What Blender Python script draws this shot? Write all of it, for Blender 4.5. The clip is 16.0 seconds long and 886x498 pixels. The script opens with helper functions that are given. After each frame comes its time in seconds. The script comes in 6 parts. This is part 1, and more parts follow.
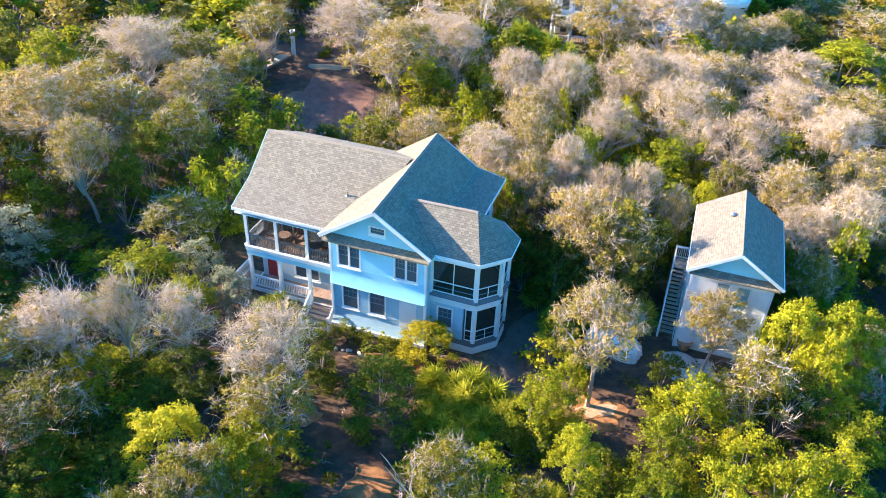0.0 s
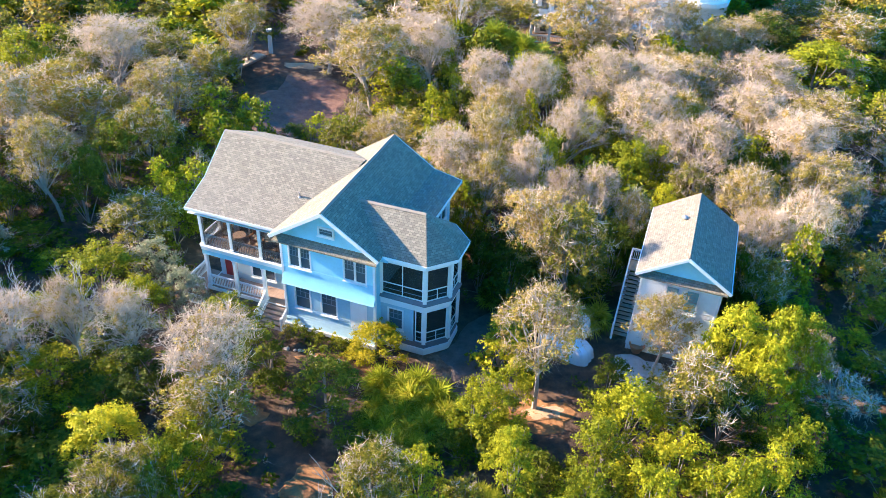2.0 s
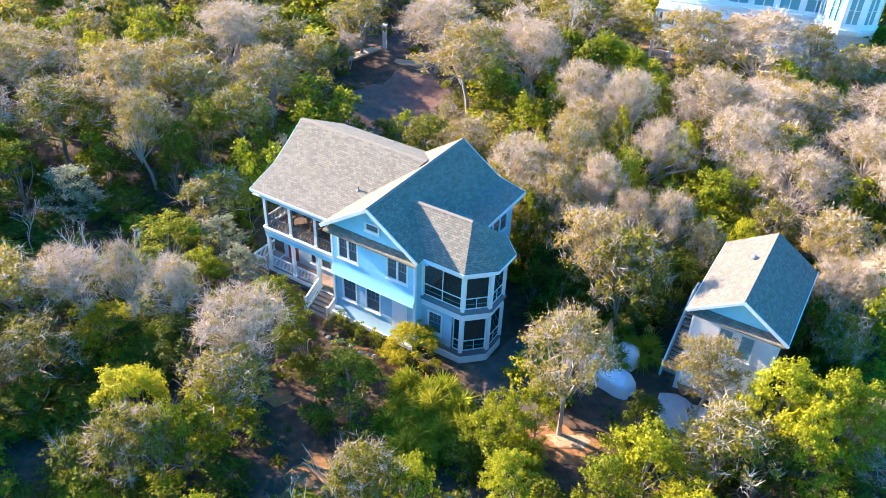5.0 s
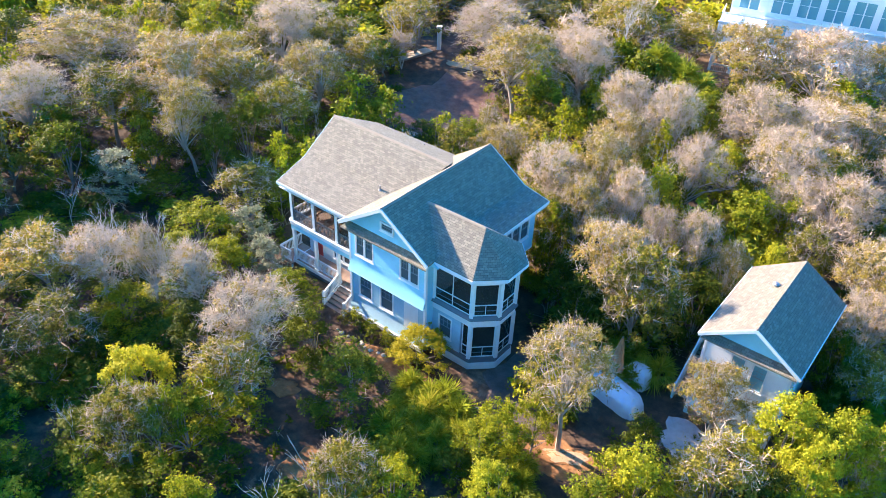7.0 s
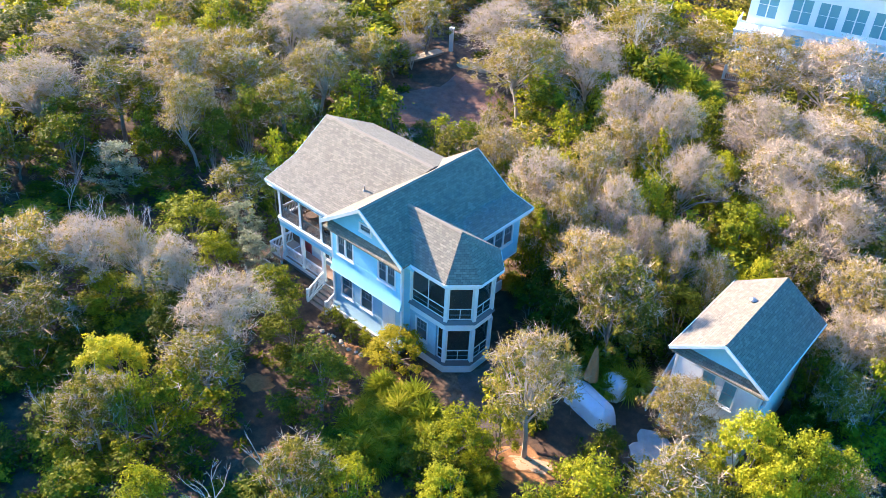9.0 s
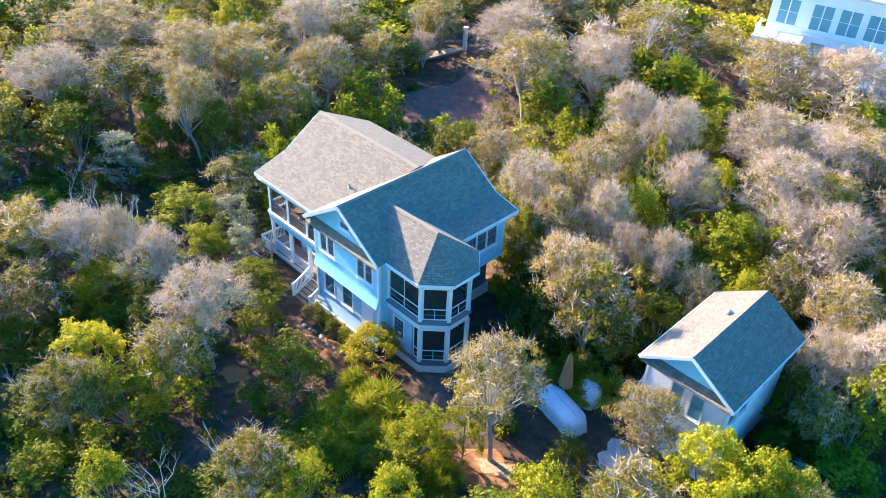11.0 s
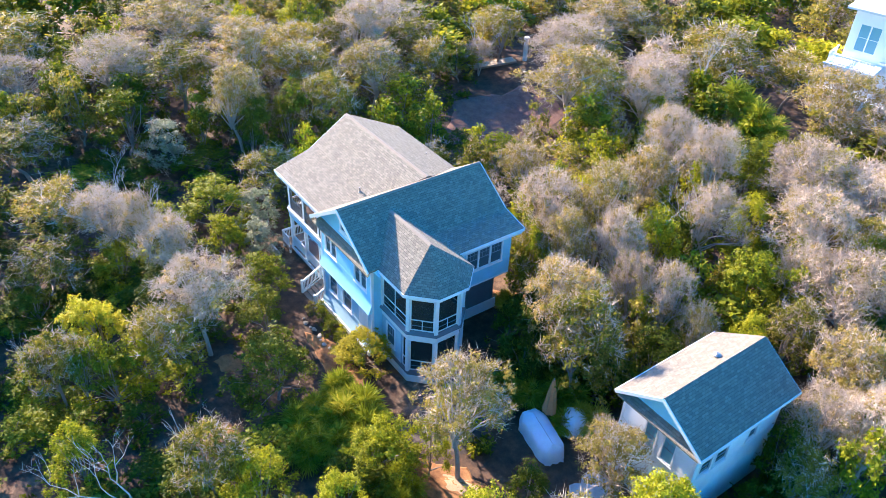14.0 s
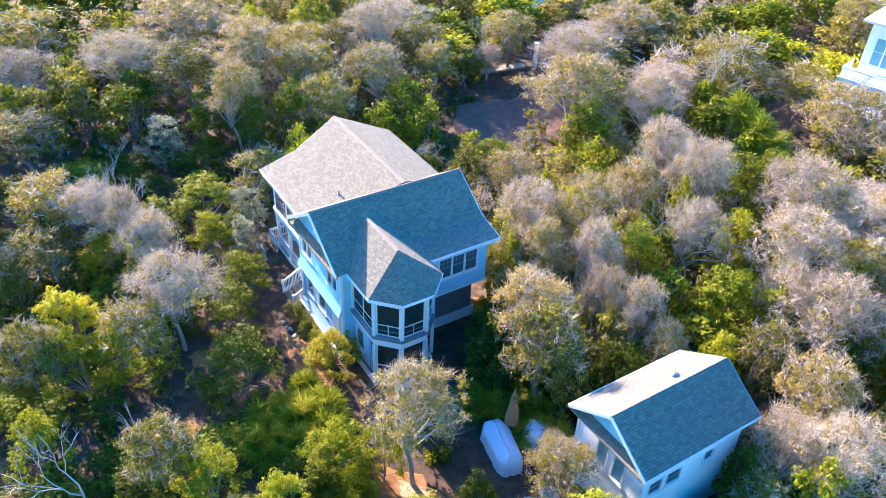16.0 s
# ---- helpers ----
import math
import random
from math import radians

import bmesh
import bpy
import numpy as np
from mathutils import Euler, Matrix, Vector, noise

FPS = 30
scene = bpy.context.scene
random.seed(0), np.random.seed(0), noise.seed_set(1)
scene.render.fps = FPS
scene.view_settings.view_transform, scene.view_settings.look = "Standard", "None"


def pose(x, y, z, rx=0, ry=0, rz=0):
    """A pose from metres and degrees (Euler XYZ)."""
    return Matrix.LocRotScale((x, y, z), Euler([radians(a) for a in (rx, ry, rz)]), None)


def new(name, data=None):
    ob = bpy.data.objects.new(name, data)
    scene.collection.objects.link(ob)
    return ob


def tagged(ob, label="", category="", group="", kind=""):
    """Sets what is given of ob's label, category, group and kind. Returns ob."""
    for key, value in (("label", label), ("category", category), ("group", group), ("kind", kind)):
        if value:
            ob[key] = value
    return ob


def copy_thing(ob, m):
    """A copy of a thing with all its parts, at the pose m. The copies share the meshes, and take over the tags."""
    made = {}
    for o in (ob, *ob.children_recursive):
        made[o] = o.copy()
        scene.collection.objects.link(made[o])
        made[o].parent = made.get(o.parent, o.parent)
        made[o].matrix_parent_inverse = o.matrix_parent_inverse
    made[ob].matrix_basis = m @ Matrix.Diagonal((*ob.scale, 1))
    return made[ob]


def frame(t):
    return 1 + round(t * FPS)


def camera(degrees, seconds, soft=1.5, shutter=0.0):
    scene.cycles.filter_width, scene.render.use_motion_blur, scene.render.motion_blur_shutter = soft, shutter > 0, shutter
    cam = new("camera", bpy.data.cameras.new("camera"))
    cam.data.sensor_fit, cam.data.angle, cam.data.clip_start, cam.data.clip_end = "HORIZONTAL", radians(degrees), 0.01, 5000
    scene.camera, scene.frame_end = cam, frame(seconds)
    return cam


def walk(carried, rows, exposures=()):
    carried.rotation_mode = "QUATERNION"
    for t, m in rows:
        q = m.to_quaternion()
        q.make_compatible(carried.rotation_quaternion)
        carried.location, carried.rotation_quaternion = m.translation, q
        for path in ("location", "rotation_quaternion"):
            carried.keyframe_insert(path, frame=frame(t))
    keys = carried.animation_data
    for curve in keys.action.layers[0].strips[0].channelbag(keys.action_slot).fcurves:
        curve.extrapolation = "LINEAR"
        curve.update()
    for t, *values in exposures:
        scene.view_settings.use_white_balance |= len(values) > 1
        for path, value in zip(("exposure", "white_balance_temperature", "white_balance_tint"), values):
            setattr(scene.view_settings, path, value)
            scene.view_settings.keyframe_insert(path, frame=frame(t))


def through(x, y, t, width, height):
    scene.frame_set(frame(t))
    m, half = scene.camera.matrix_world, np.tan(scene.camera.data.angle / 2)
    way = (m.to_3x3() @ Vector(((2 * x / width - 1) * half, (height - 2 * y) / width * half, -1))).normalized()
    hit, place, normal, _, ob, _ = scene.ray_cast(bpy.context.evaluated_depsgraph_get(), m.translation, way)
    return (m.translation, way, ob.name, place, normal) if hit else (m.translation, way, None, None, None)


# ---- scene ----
cam = camera(59.5, 16.0, soft=0.3)
METRES, EYE, TILT, LEAN, TURN = 30.0, 33.64, -35.0, -2.1, 0.0
ROWS = [
    (0.0, 0.0, 0.0, 0.0, 0.0, 0.0, -0.0),
    (0.5, 0.0255, -0.0013, 0.0001, 0.01, -0.06, -0.0),
    (1.0, 0.0545, -0.0033, 0.0033, -0.01, -0.13, -0.0),
    (1.5, 0.0849, -0.0042, 0.0073, 0.13, -0.19, -0.11),
    (2.0, 0.1162, -0.0039, 0.0106, 0.51, -0.25, -0.37),
    (2.5, 0.1465, 0.0004, 0.0133, 1.85, -0.27, -1.28),
    (3.0, 0.1772, 0.0065, 0.0163, 3.44, -0.3, -2.4),
    (3.5, 0.2079, 0.0129, 0.0196, 5.13, -0.35, -3.53),
    (4.0, 0.2358, 0.0203, 0.0231, 6.92, -0.42, -4.83),
    (4.5, 0.2657, 0.028, 0.0259, 8.78, -0.53, -6.04),
    (7.0, 0.4032, 0.0625, 0.0546, 15.95, -1.46, -11.08),
    (7.5, 0.4303, 0.0685, 0.0618, 16.46, -1.57, -11.48),
    (8.0, 0.4572, 0.0756, 0.0699, 17.07, -1.71, -11.93),
    (8.5, 0.4846, 0.0832, 0.078, 17.77, -1.88, -12.43),
    (9.0, 0.5114, 0.0923, 0.0861, 18.69, -2.08, -13.07),
    (11.5, 0.6491, 0.1468, 0.1284, 22.57, -3.19, -15.55),
    (12.0, 0.6766, 0.1614, 0.1378, 23.54, -3.44, -16.15),
    (12.5, 0.7052, 0.1751, 0.1502, 24.58, -3.73, -16.77),
    (13.0, 0.7324, 0.1881, 0.1665, 26.01, -4.13, -17.64),
    (13.5, 0.7588, 0.2029, 0.1835, 27.81, -4.63, -18.69),
    (14.0, 0.7863, 0.2195, 0.1994, 29.47, -5.14, -19.61),
    (14.5, 0.8134, 0.2357, 0.2155, 30.77, -5.57, -20.32),
    (15.0, 0.8411, 0.2519, 0.2313, 31.54, -5.84, -20.73),
    (15.5, 0.8683, 0.2689, 0.2469, 32.21, -6.09, -21.1),
    (16.0, 0.8955, 0.2863, 0.2619, 32.87, -6.34, -21.46),
]
walk(cam, [(t, pose(0, 0, EYE, TILT, LEAN, TURN) @ pose(METRES * x, METRES * y, METRES * z, 90 + pitch, roll, yaw)) for t, x, y, z, yaw, pitch, roll in ROWS],
     [(0.0, 2.23, 6500, 19), (4.5, 2.27, 6400, 20), (8.0, 2.23, 6350, 21), (13.5, 2.22, 6150, 24), (16.0, 2.36, 6000, 25)])

# ---- light ----
SUN_ELEVATION, SUN_TRAVEL = 22.5, -15.8   # degrees; travel measured from +x towards +y
world = bpy.data.worlds.new("sky")
scene.world = world
world.use_nodes = True
wn = world.node_tree
wn.nodes.clear()
sky = wn.nodes.new("ShaderNodeTexSky")
sky.sky_type, sky.sun_disc = "NISHITA", False
sky.sun_elevation = radians(SUN_ELEVATION)
sky.sun_rotation = radians(270 - SUN_TRAVEL)
bg = wn.nodes.new("ShaderNodeBackground")
bg.inputs["Strength"].default_value = 0.15
wout = wn.nodes.new("ShaderNodeOutputWorld")
blue = wn.nodes.new("ShaderNodeHueSaturation")
blue.inputs["Saturation"].default_value = 2.6
wn.links.new(sky.outputs[0], blue.inputs["Color"])
wn.links.new(blue.outputs[0], bg.inputs[0])
wn.links.new(bg.outputs[0], wout.inputs[0])
sun_data = bpy.data.lights.new("sun", "SUN")
sun_data.energy, sun_data.angle, sun_data.color = 5.0, radians(0.55), (1.0, 0.85, 0.62)
sun = new("sun", sun_data)
_d = Vector((math.cos(radians(SUN_TRAVEL)), math.sin(radians(SUN_TRAVEL)), -math.tan(radians(SUN_ELEVATION))))
sun.rotation_euler = _d.to_track_quat("-Z", "Y").to_euler()
sun.location = (-60, 40, 60)

# ---- materials ----
def nodes_of(name):
    m = bpy.data.materials.new(name)
    m.use_nodes = True
    nt = m.node_tree
    return m, nt, nt.nodes["Principled BSDF"]


def add(nt, kind, **sets):
    n = nt.nodes.new(kind)
    for k, v in sets.items():
        n.inputs[k].default_value = v
    return n


def ramp(nt, fac, stops):
    r = nt.nodes.new("ShaderNodeValToRGB")
    e = r.color_ramp.elements
    while len(e) < len(stops):
        e.new(0.5)
    for el, (p, c) in zip(e, stops):
        el.position, el.color = p, (*c, 1)
    nt.links.new(fac, r.inputs[0])
    return r.outputs[0]


def mixed(nt, fac, a, b, mode="MIX"):
    n = nt.nodes.new("ShaderNodeMix")
    n.data_type, n.blend_type = "RGBA", mode
    for sock, val in ((n.inputs[0], fac), (n.inputs[6], a), (n.inputs[7], b)):
        if isinstance(val, (int, float)):
            sock.default_value = val
        elif isinstance(val, tuple):
            sock.default_value = (*val, 1)
        else:
            nt.links.new(val, sock)
    return n.outputs[2]


def bumped(nt, bsdf, height, strength, distance):
    b = add(nt, "ShaderNodeBump", Strength=strength, Distance=distance)
    nt.links.new(height, b.inputs["Height"])
    nt.links.new(b.outputs[0], bsdf.inputs["Normal"])


def painted(name, colour, rough=0.55, wear=0.12, scale=1.0, stain=(0.25, 0.22, 0.18)):
    """Weathered paint or timber: soft large stains and a fine grain."""
    m, nt, b = nodes_of(name)
    co = nt.nodes.new("ShaderNodeTexCoord")
    n1 = add(nt, "ShaderNodeTexNoise", Scale=0.9 * scale, Detail=6, Roughness=0.65)
    n2 = add(nt, "ShaderNodeTexNoise", Scale=14 * scale, Detail=4, Roughness=0.7)
    for n in (n1, n2):
        nt.links.new(co.outputs["Object"], n.inputs["Vector"])
    f1 = ramp(nt, n1.outputs[0], [(0.35, (0, 0, 0)), (0.75, (1, 1, 1))])
    dirt = mixed(nt, wear, colour, tuple(c * s * 1.6 for c, s in zip(colour, stain)))
    base = mixed(nt, f1, colour, dirt)
    base = mixed(nt, 0.18, base, n2.outputs[0], "OVERLAY")
    nt.links.new(base, b.inputs["Base Color"])
    b.inputs["Roughness"].default_value = rough
    bumped(nt, b, n2.outputs[0], 0.25, 0.01)
    return m


def shingles(name, dark, light, course=0.15, width=0.30):
    """Asphalt shingles laid in courses along the UVs, which are in metres."""
    m, nt, b = nodes_of(name)
    uv = nt.nodes.new("ShaderNodeUVMap")
    br = add(nt, "ShaderNodeTexBrick", Scale=1.0)
    br.inputs["Color1"].default_value = (0, 0, 0, 1)
    br.inputs["Color2"].default_value = (1, 1, 1, 1)
    br.inputs["Mortar"].default_value = (0.0, 0.0, 0.0, 1)
    br.inputs["Mortar Size"].default_value = 0.008
    br.inputs["Mortar Smooth"].default_value = 0.2
    br.inputs["Brick Width"].default_value = width
    br.inputs["Row Height"].default_value = course
    br.offset = 0.43
    nt.links.new(uv.outputs[0], br.inputs["Vector"])
    tone = ramp(nt, br.outputs["Color"], [(0.0, dark), (0.55, tuple((a + c) / 2 for a, c in zip(dark, light))), (1.0, light)])
    n1 = add(nt, "ShaderNodeTexNoise", Scale=0.5, Detail=5, Roughness=0.6)
    n2 = add(nt, "ShaderNodeTexNoise", Scale=60.0, Detail=3, Roughness=0.8)
    nt.links.new(uv.outputs[0], n1.inputs["Vector"])
    nt.links.new(uv.outputs[0], n2.inputs["Vector"])
    tone = mixed(nt, 0.10, tone, n1.outputs[0], "OVERLAY")
    tone = mixed(nt, 0.30, tone, n2.outputs[0], "OVERLAY")
    joint = mixed(nt, br.outputs["Fac"], tone, tuple(c * 0.5 for c in dark))
    nt.links.new(joint, b.inputs["Base Color"])
    b.inputs["Roughness"].default_value = 0.9
    sep = nt.nodes.new("ShaderNodeSeparateXYZ")
    nt.links.new(uv.outputs[0], sep.inputs[0])
    saw = nt.nodes.new("ShaderNodeMath")
    saw.operation, saw.inputs[1].default_value = "DIVIDE", course
    nt.links.new(sep.outputs[1], saw.inputs[0])
    fr = nt.nodes.new("ShaderNodeMath")
    fr.operation = "FRACT"
    nt.links.new(saw.outputs[0], fr.inputs[0])
    inv = nt.nodes.new("ShaderNodeMath")
    inv.operation, inv.inputs[0].default_value = "SUBTRACT", 1.0
    nt.links.new(fr.outputs[0], inv.inputs[1])
    sm = nt.nodes.new("ShaderNodeMath")
    sm.operation = "MULTIPLY_ADD"
    nt.links.new(br.outputs["Color"], sm.inputs[0])
    sm.inputs[1].default_value = 0.5
    nt.links.new(inv.outputs[0], sm.inputs[2])
    bumped(nt, b, sm.outputs[0], 0.9, 0.02)
    return m


def leafy(name, stops, through=0.42, rough=0.65, hue_by_plant=0.45):
    """Foliage: colours run over the plants and over the single leaves."""
    m, nt, b = nodes_of(name)
    oi = nt.nodes.new("ShaderNodeObjectInfo")
    ge = nt.nodes.new("ShaderNodeNewGeometry")
    mx = nt.nodes.new("ShaderNodeMath")
    mx.operation, mx.inputs[1].default_value = "MULTIPLY", hue_by_plant
    nt.links.new(oi.outputs["Random"], mx.inputs[0])
    ma = nt.nodes.new("ShaderNodeMath")
    ma.operation, ma.inputs[1].default_value = "MULTIPLY_ADD", 1 - hue_by_plant
    nt.links.new(ge.outputs["Random Per Island"], ma.inputs[0])
    nt.links.new(mx.outputs[0], ma.inputs[2])
    col = ramp(nt, ma.outputs[0], stops)
    nt.links.new(col, b.inputs["Base Color"])
    b.inputs["Roughness"].default_value = rough
    b.inputs["Specular IOR Level"].default_value = 0.18
    tr = nt.nodes.new("ShaderNodeBsdfTranslucent")
    nt.links.new(col, tr.inputs[0])
    ms = nt.nodes.new("ShaderNodeMixShader")
    ms.inputs[0].default_value = through
    nt.links.new(b.outputs[0], ms.inputs[1])
    nt.links.new(tr.outputs[0], ms.inputs[2])
    nt.links.new(ms.outputs[0], nt.nodes["Material Output"].inputs[0])
    return m


def plain(name, colour, rough=0.5, metal=0.0):
    m, nt, b = nodes_of(name)
    b.inputs["Base Color"].default_value = (*colour, 1)
    b.inputs["Roughness"].default_value = rough
    b.inputs["Metallic"].default_value = metal
    return m


def screening(name):
    """Dark insect mesh that lets part of the light through."""
    m, nt, b = nodes_of(name)
    b.inputs["Base Color"].default_value = (0.015, 0.017, 0.02, 1)
    b.inputs["Roughness"].default_value = 0.6
    tr = nt.nodes.new("ShaderNodeBsdfTransparent")
    ms = nt.nodes.new("ShaderNodeMixShader")
    ms.inputs[0].default_value = 0.6
    nt.links.new(b.outputs[0], ms.inputs[1])
    nt.links.new(tr.outputs[0], ms.inputs[2])
    nt.links.new(ms.outputs[0], nt.nodes["Material Output"].inputs[0])
    return m


def soil(name):
    m, nt, b = nodes_of(name)
    co = nt.nodes.new("ShaderNodeTexCoord")
    def nz(s, d=6):
        n = add(nt, "ShaderNodeTexNoise", Scale=s, Detail=d, Roughness=0.7)
        nt.links.new(co.outputs["Object"], n.inputs["Vector"])
        return n.outputs[0]
    a, c, d = nz(0.16), nz(1.3), nz(18.0)
    base = ramp(nt, c, [(0.3, (0.028, 0.018, 0.013)), (0.52, (0.075, 0.043, 0.027)), (0.75, (0.16, 0.085, 0.045))])
    sand = ramp(nt, d, [(0.3, (0.22, 0.13, 0.08)), (0.7, (0.45, 0.30, 0.18))])
    f = ramp(nt, a, [(0.56, (0, 0, 0)), (0.70, (0.8, 0.8, 0.8))])
    base = mixed(nt, f, base, sand)
    base = mixed(nt, 0.45, base, d, "OVERLAY")
    nt.links.new(base, b.inputs["Base Color"])
    b.inputs["Roughness"].default_value = 0.95
    bumped(nt, b, d, 0.8, 0.06)
    return m


BLUE = painted("blue_siding", (0.22, 0.55, 0.68), 0.5, 0.25)
PALEBLUE = painted("grey_blue_siding", (0.29, 0.47, 0.55), 0.55, 0.3)
TRIM = painted("white_trim", (0.64, 0.68, 0.70), 0.45, 0.2)
GWHITE = painted("garage_siding", (0.72, 0.74, 0.74), 0.55, 0.2)
ROOF = shingles("house_shingles", (0.131, 0.121, 0.097), (0.209, 0.194, 0.154), 0.15, 0.25)
CAP = painted("ridge_shingles", (0.23, 0.20, 0.165), 0.9, 0.3, 3.0)
GROOF = shingles("garage_shingles", (0.134, 0.119, 0.098), (0.205, 0.183, 0.150), 0.15, 0.25)
DECK = painted("deck_boards", (0.30, 0.21, 0.17), 0.8, 0.35, 2.0)
# deck timber lightened for the stair: sunlight put into the base colour
STAIR = painted("weathered_sun_toned_treads", (0.42, 0.34, 0.28), 0.85, 0.4, 3.0)
CEIL = painted("porch_ceiling", (0.55, 0.62, 0.66), 0.6, 0.1)
# siding under the porches, greyed: their shade is put into the colour
SHADEWALL = painted("porch_wall", (0.33, 0.45, 0.52), 0.6, 0.2)
# one even dark grey for foundation, recessed wall, porch base and bay skirt
DARKGREY = painted("dark_grey", (0.13, 0.14, 0.16), 0.8, 0.3)
GLASS = plain("window_glass", (0.07, 0.105, 0.125), 0.08)
GLASS.node_tree.nodes["Principled BSDF"].inputs["Specular IOR Level"].default_value = 0.8
BARS = plain("window_bars", (0.16, 0.21, 0.25), 0.5)
SCREEN = screening("insect_screen")
RED = painted("red_door_paint", (0.42, 0.03, 0.03), 0.4, 0.1)
WICKER = painted("wicker", (0.24, 0.12, 0.055), 0.7, 0.3, 3.0)
COVER = painted("canvas_cover", (0.68, 0.71, 0.78), 0.6, 0.2, 2.0)
CANVAS = painted("tan_canvas", (0.50, 0.23, 0.10), 0.8, 0.3, 3.0)
METAL = plain("vent_metal", (0.35, 0.34, 0.33), 0.45, 0.8)
BARK = painted("bark", (0.23, 0.19, 0.165), 0.9, 0.5, 4.0)
PALEBARK = painted("pale_bark", (0.38, 0.325, 0.28), 0.9, 0.3, 4.0)
BLEACHED = painted("bleached_wood", (0.42, 0.38, 0.355), 0.9, 0.3, 4.0)
SOIL = soil("leaf_litter_soil")
CONCRETE = painted("concrete", (0.45, 0.38, 0.30), 0.9, 0.4, 2.0)
CONCRETE_PALE = painted("pale_concrete", (0.42, 0.42, 0.42), 0.9, 0.4, 2.0)
FARWHITE = painted("far_house_paint", (0.82, 0.83, 0.84), 0.5, 0.1)
FARROOF = painted("far_metal_roof", (0.62, 0.65, 0.68), 0.4, 0.1)
# teal in the base colour stands in for sky reflected by the panes
TEAL = plain("sky_toned_glass", (0.15, 0.36, 0.41), 0.06)

GREEN_L = leafy("green_leaves", [(0.0, (0.065, 0.085, 0.005)), (0.45, (0.20, 0.225, 0.008)), (0.8, (0.36, 0.35, 0.012)), (1.0, (0.50, 0.41, 0.025))])
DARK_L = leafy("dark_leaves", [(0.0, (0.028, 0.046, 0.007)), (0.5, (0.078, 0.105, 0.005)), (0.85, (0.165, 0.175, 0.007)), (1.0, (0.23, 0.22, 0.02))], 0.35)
YELLOW_L = leafy("yellow_green_leaves", [(0.0, (0.12, 0.15, 0.008)), (0.5, (0.33, 0.34, 0.013)), (1.0, (0.56, 0.49, 0.03))])
OLIVE_L = leafy("olive_leaves", [(0.0, (0.065, 0.070, 0.010)), (0.4, (0.17, 0.16, 0.018)), (0.8, (0.32, 0.26, 0.035)), (1.0, (0.42, 0.26, 0.06))])
SILVER_L = leafy("silver_leaves", [(0.0, (0.11, 0.14, 0.08)), (0.5, (0.26, 0.28, 0.17)), (1.0, (0.44, 0.44, 0.31))])
TWIG_L = leafy("bare_twigs", [(0.0, (0.25, 0.185, 0.135)), (0.5, (0.44, 0.35, 0.27)), (1.0, (0.60, 0.50, 0.40))], 0.15, 0.8)
MIX_L = leafy("turning_leaves", [(0.0, (0.13, 0.115, 0.022)), (0.4, (0.26, 0.215, 0.042)), (0.75, (0.36, 0.265, 0.07)), (1.0, (0.41, 0.235, 0.09))])
PALM_L = leafy("palmetto_fronds", [(0.0, (0.10, 0.14, 0.012)), (0.5, (0.28, 0.31, 0.02)), (1.0, (0.52, 0.46, 0.06))], 0.25, 0.4)
GOLD_L = leafy("golden_leaves", [(0.0, (0.17, 0.16, 0.008)), (0.5, (0.38, 0.33, 0.012)), (1.0, (0.56, 0.45, 0.025))])

# ---- helpers for building ----
def part(name, bm, material, parent, label=""):
    me = bpy.data.meshes.new(name)
    bm.to_mesh(me)
    bm.free()
    me.materials.append(material)
    ob = new(name, me)
    ob.parent = parent
    if label:
        tagged(ob, label)
    return ob


def box(bm, a, b):
    """A box between two corners."""
    (x0, y0, z0), (x1, y1, z1) = a, b
    vs = [bm.verts.new((x, y, z)) for z in (z0, z1) for x, y in ((x0, y0), (x1, y0), (x1, y1), (x0, y1))]
    for f in ((3, 2, 1, 0), (4, 5, 6, 7), (0, 1, 5, 4), (1, 2, 6, 5), (2, 3, 7, 6), (3, 0, 4, 7)):
        bm.faces.new([vs[i] for i in f])


def bevelled_box(bm, a, b, r):
    """A box with chamfered upright edges."""
    (x0, y0, z0), (x1, y1, z1) = a, b
    ring = [(x0 + r, y0), (x1 - r, y0), (x1, y0 + r), (x1, y1 - r), (x1 - r, y1), (x0 + r, y1), (x0, y1 - r), (x0, y0 + r)]
    lo = [bm.verts.new((x, y, z0)) for x, y in ring]
    hi = [bm.verts.new((x, y, z1)) for x, y in ring]
    bm.faces.new(lo[::-1])
    bm.faces.new(hi)
    for i in range(8):
        j = (i + 1) % 8
        bm.faces.new((lo[i], lo[j], hi[j], hi[i]))


def beam(bm, p, q, w, h, up=(0, 0, 1)):
    """A straight bar of w by h from p to q."""
    p, q = Vector(p), Vector(q)
    d = (q - p).normalized()
    side = d.cross(Vector(up))
    side = side.normalized() if side.length > 1e-4 else Vector((1, 0, 0))
    upv = side.cross(d).normalized()
    vs = []
    for c in (p, q):
        for a, b in ((-1, -1), (1, -1), (1, 1), (-1, 1)):
            vs.append(bm.verts.new(c + side * (a * w / 2) + upv * (b * h / 2)))
    for f in ((3, 2, 1, 0), (4, 5, 6, 7), (0, 1, 5, 4), (1, 2, 6, 5), (2, 3, 7, 6), (3, 0, 4, 7)):
        bm.faces.new([vs[i] for i in f])


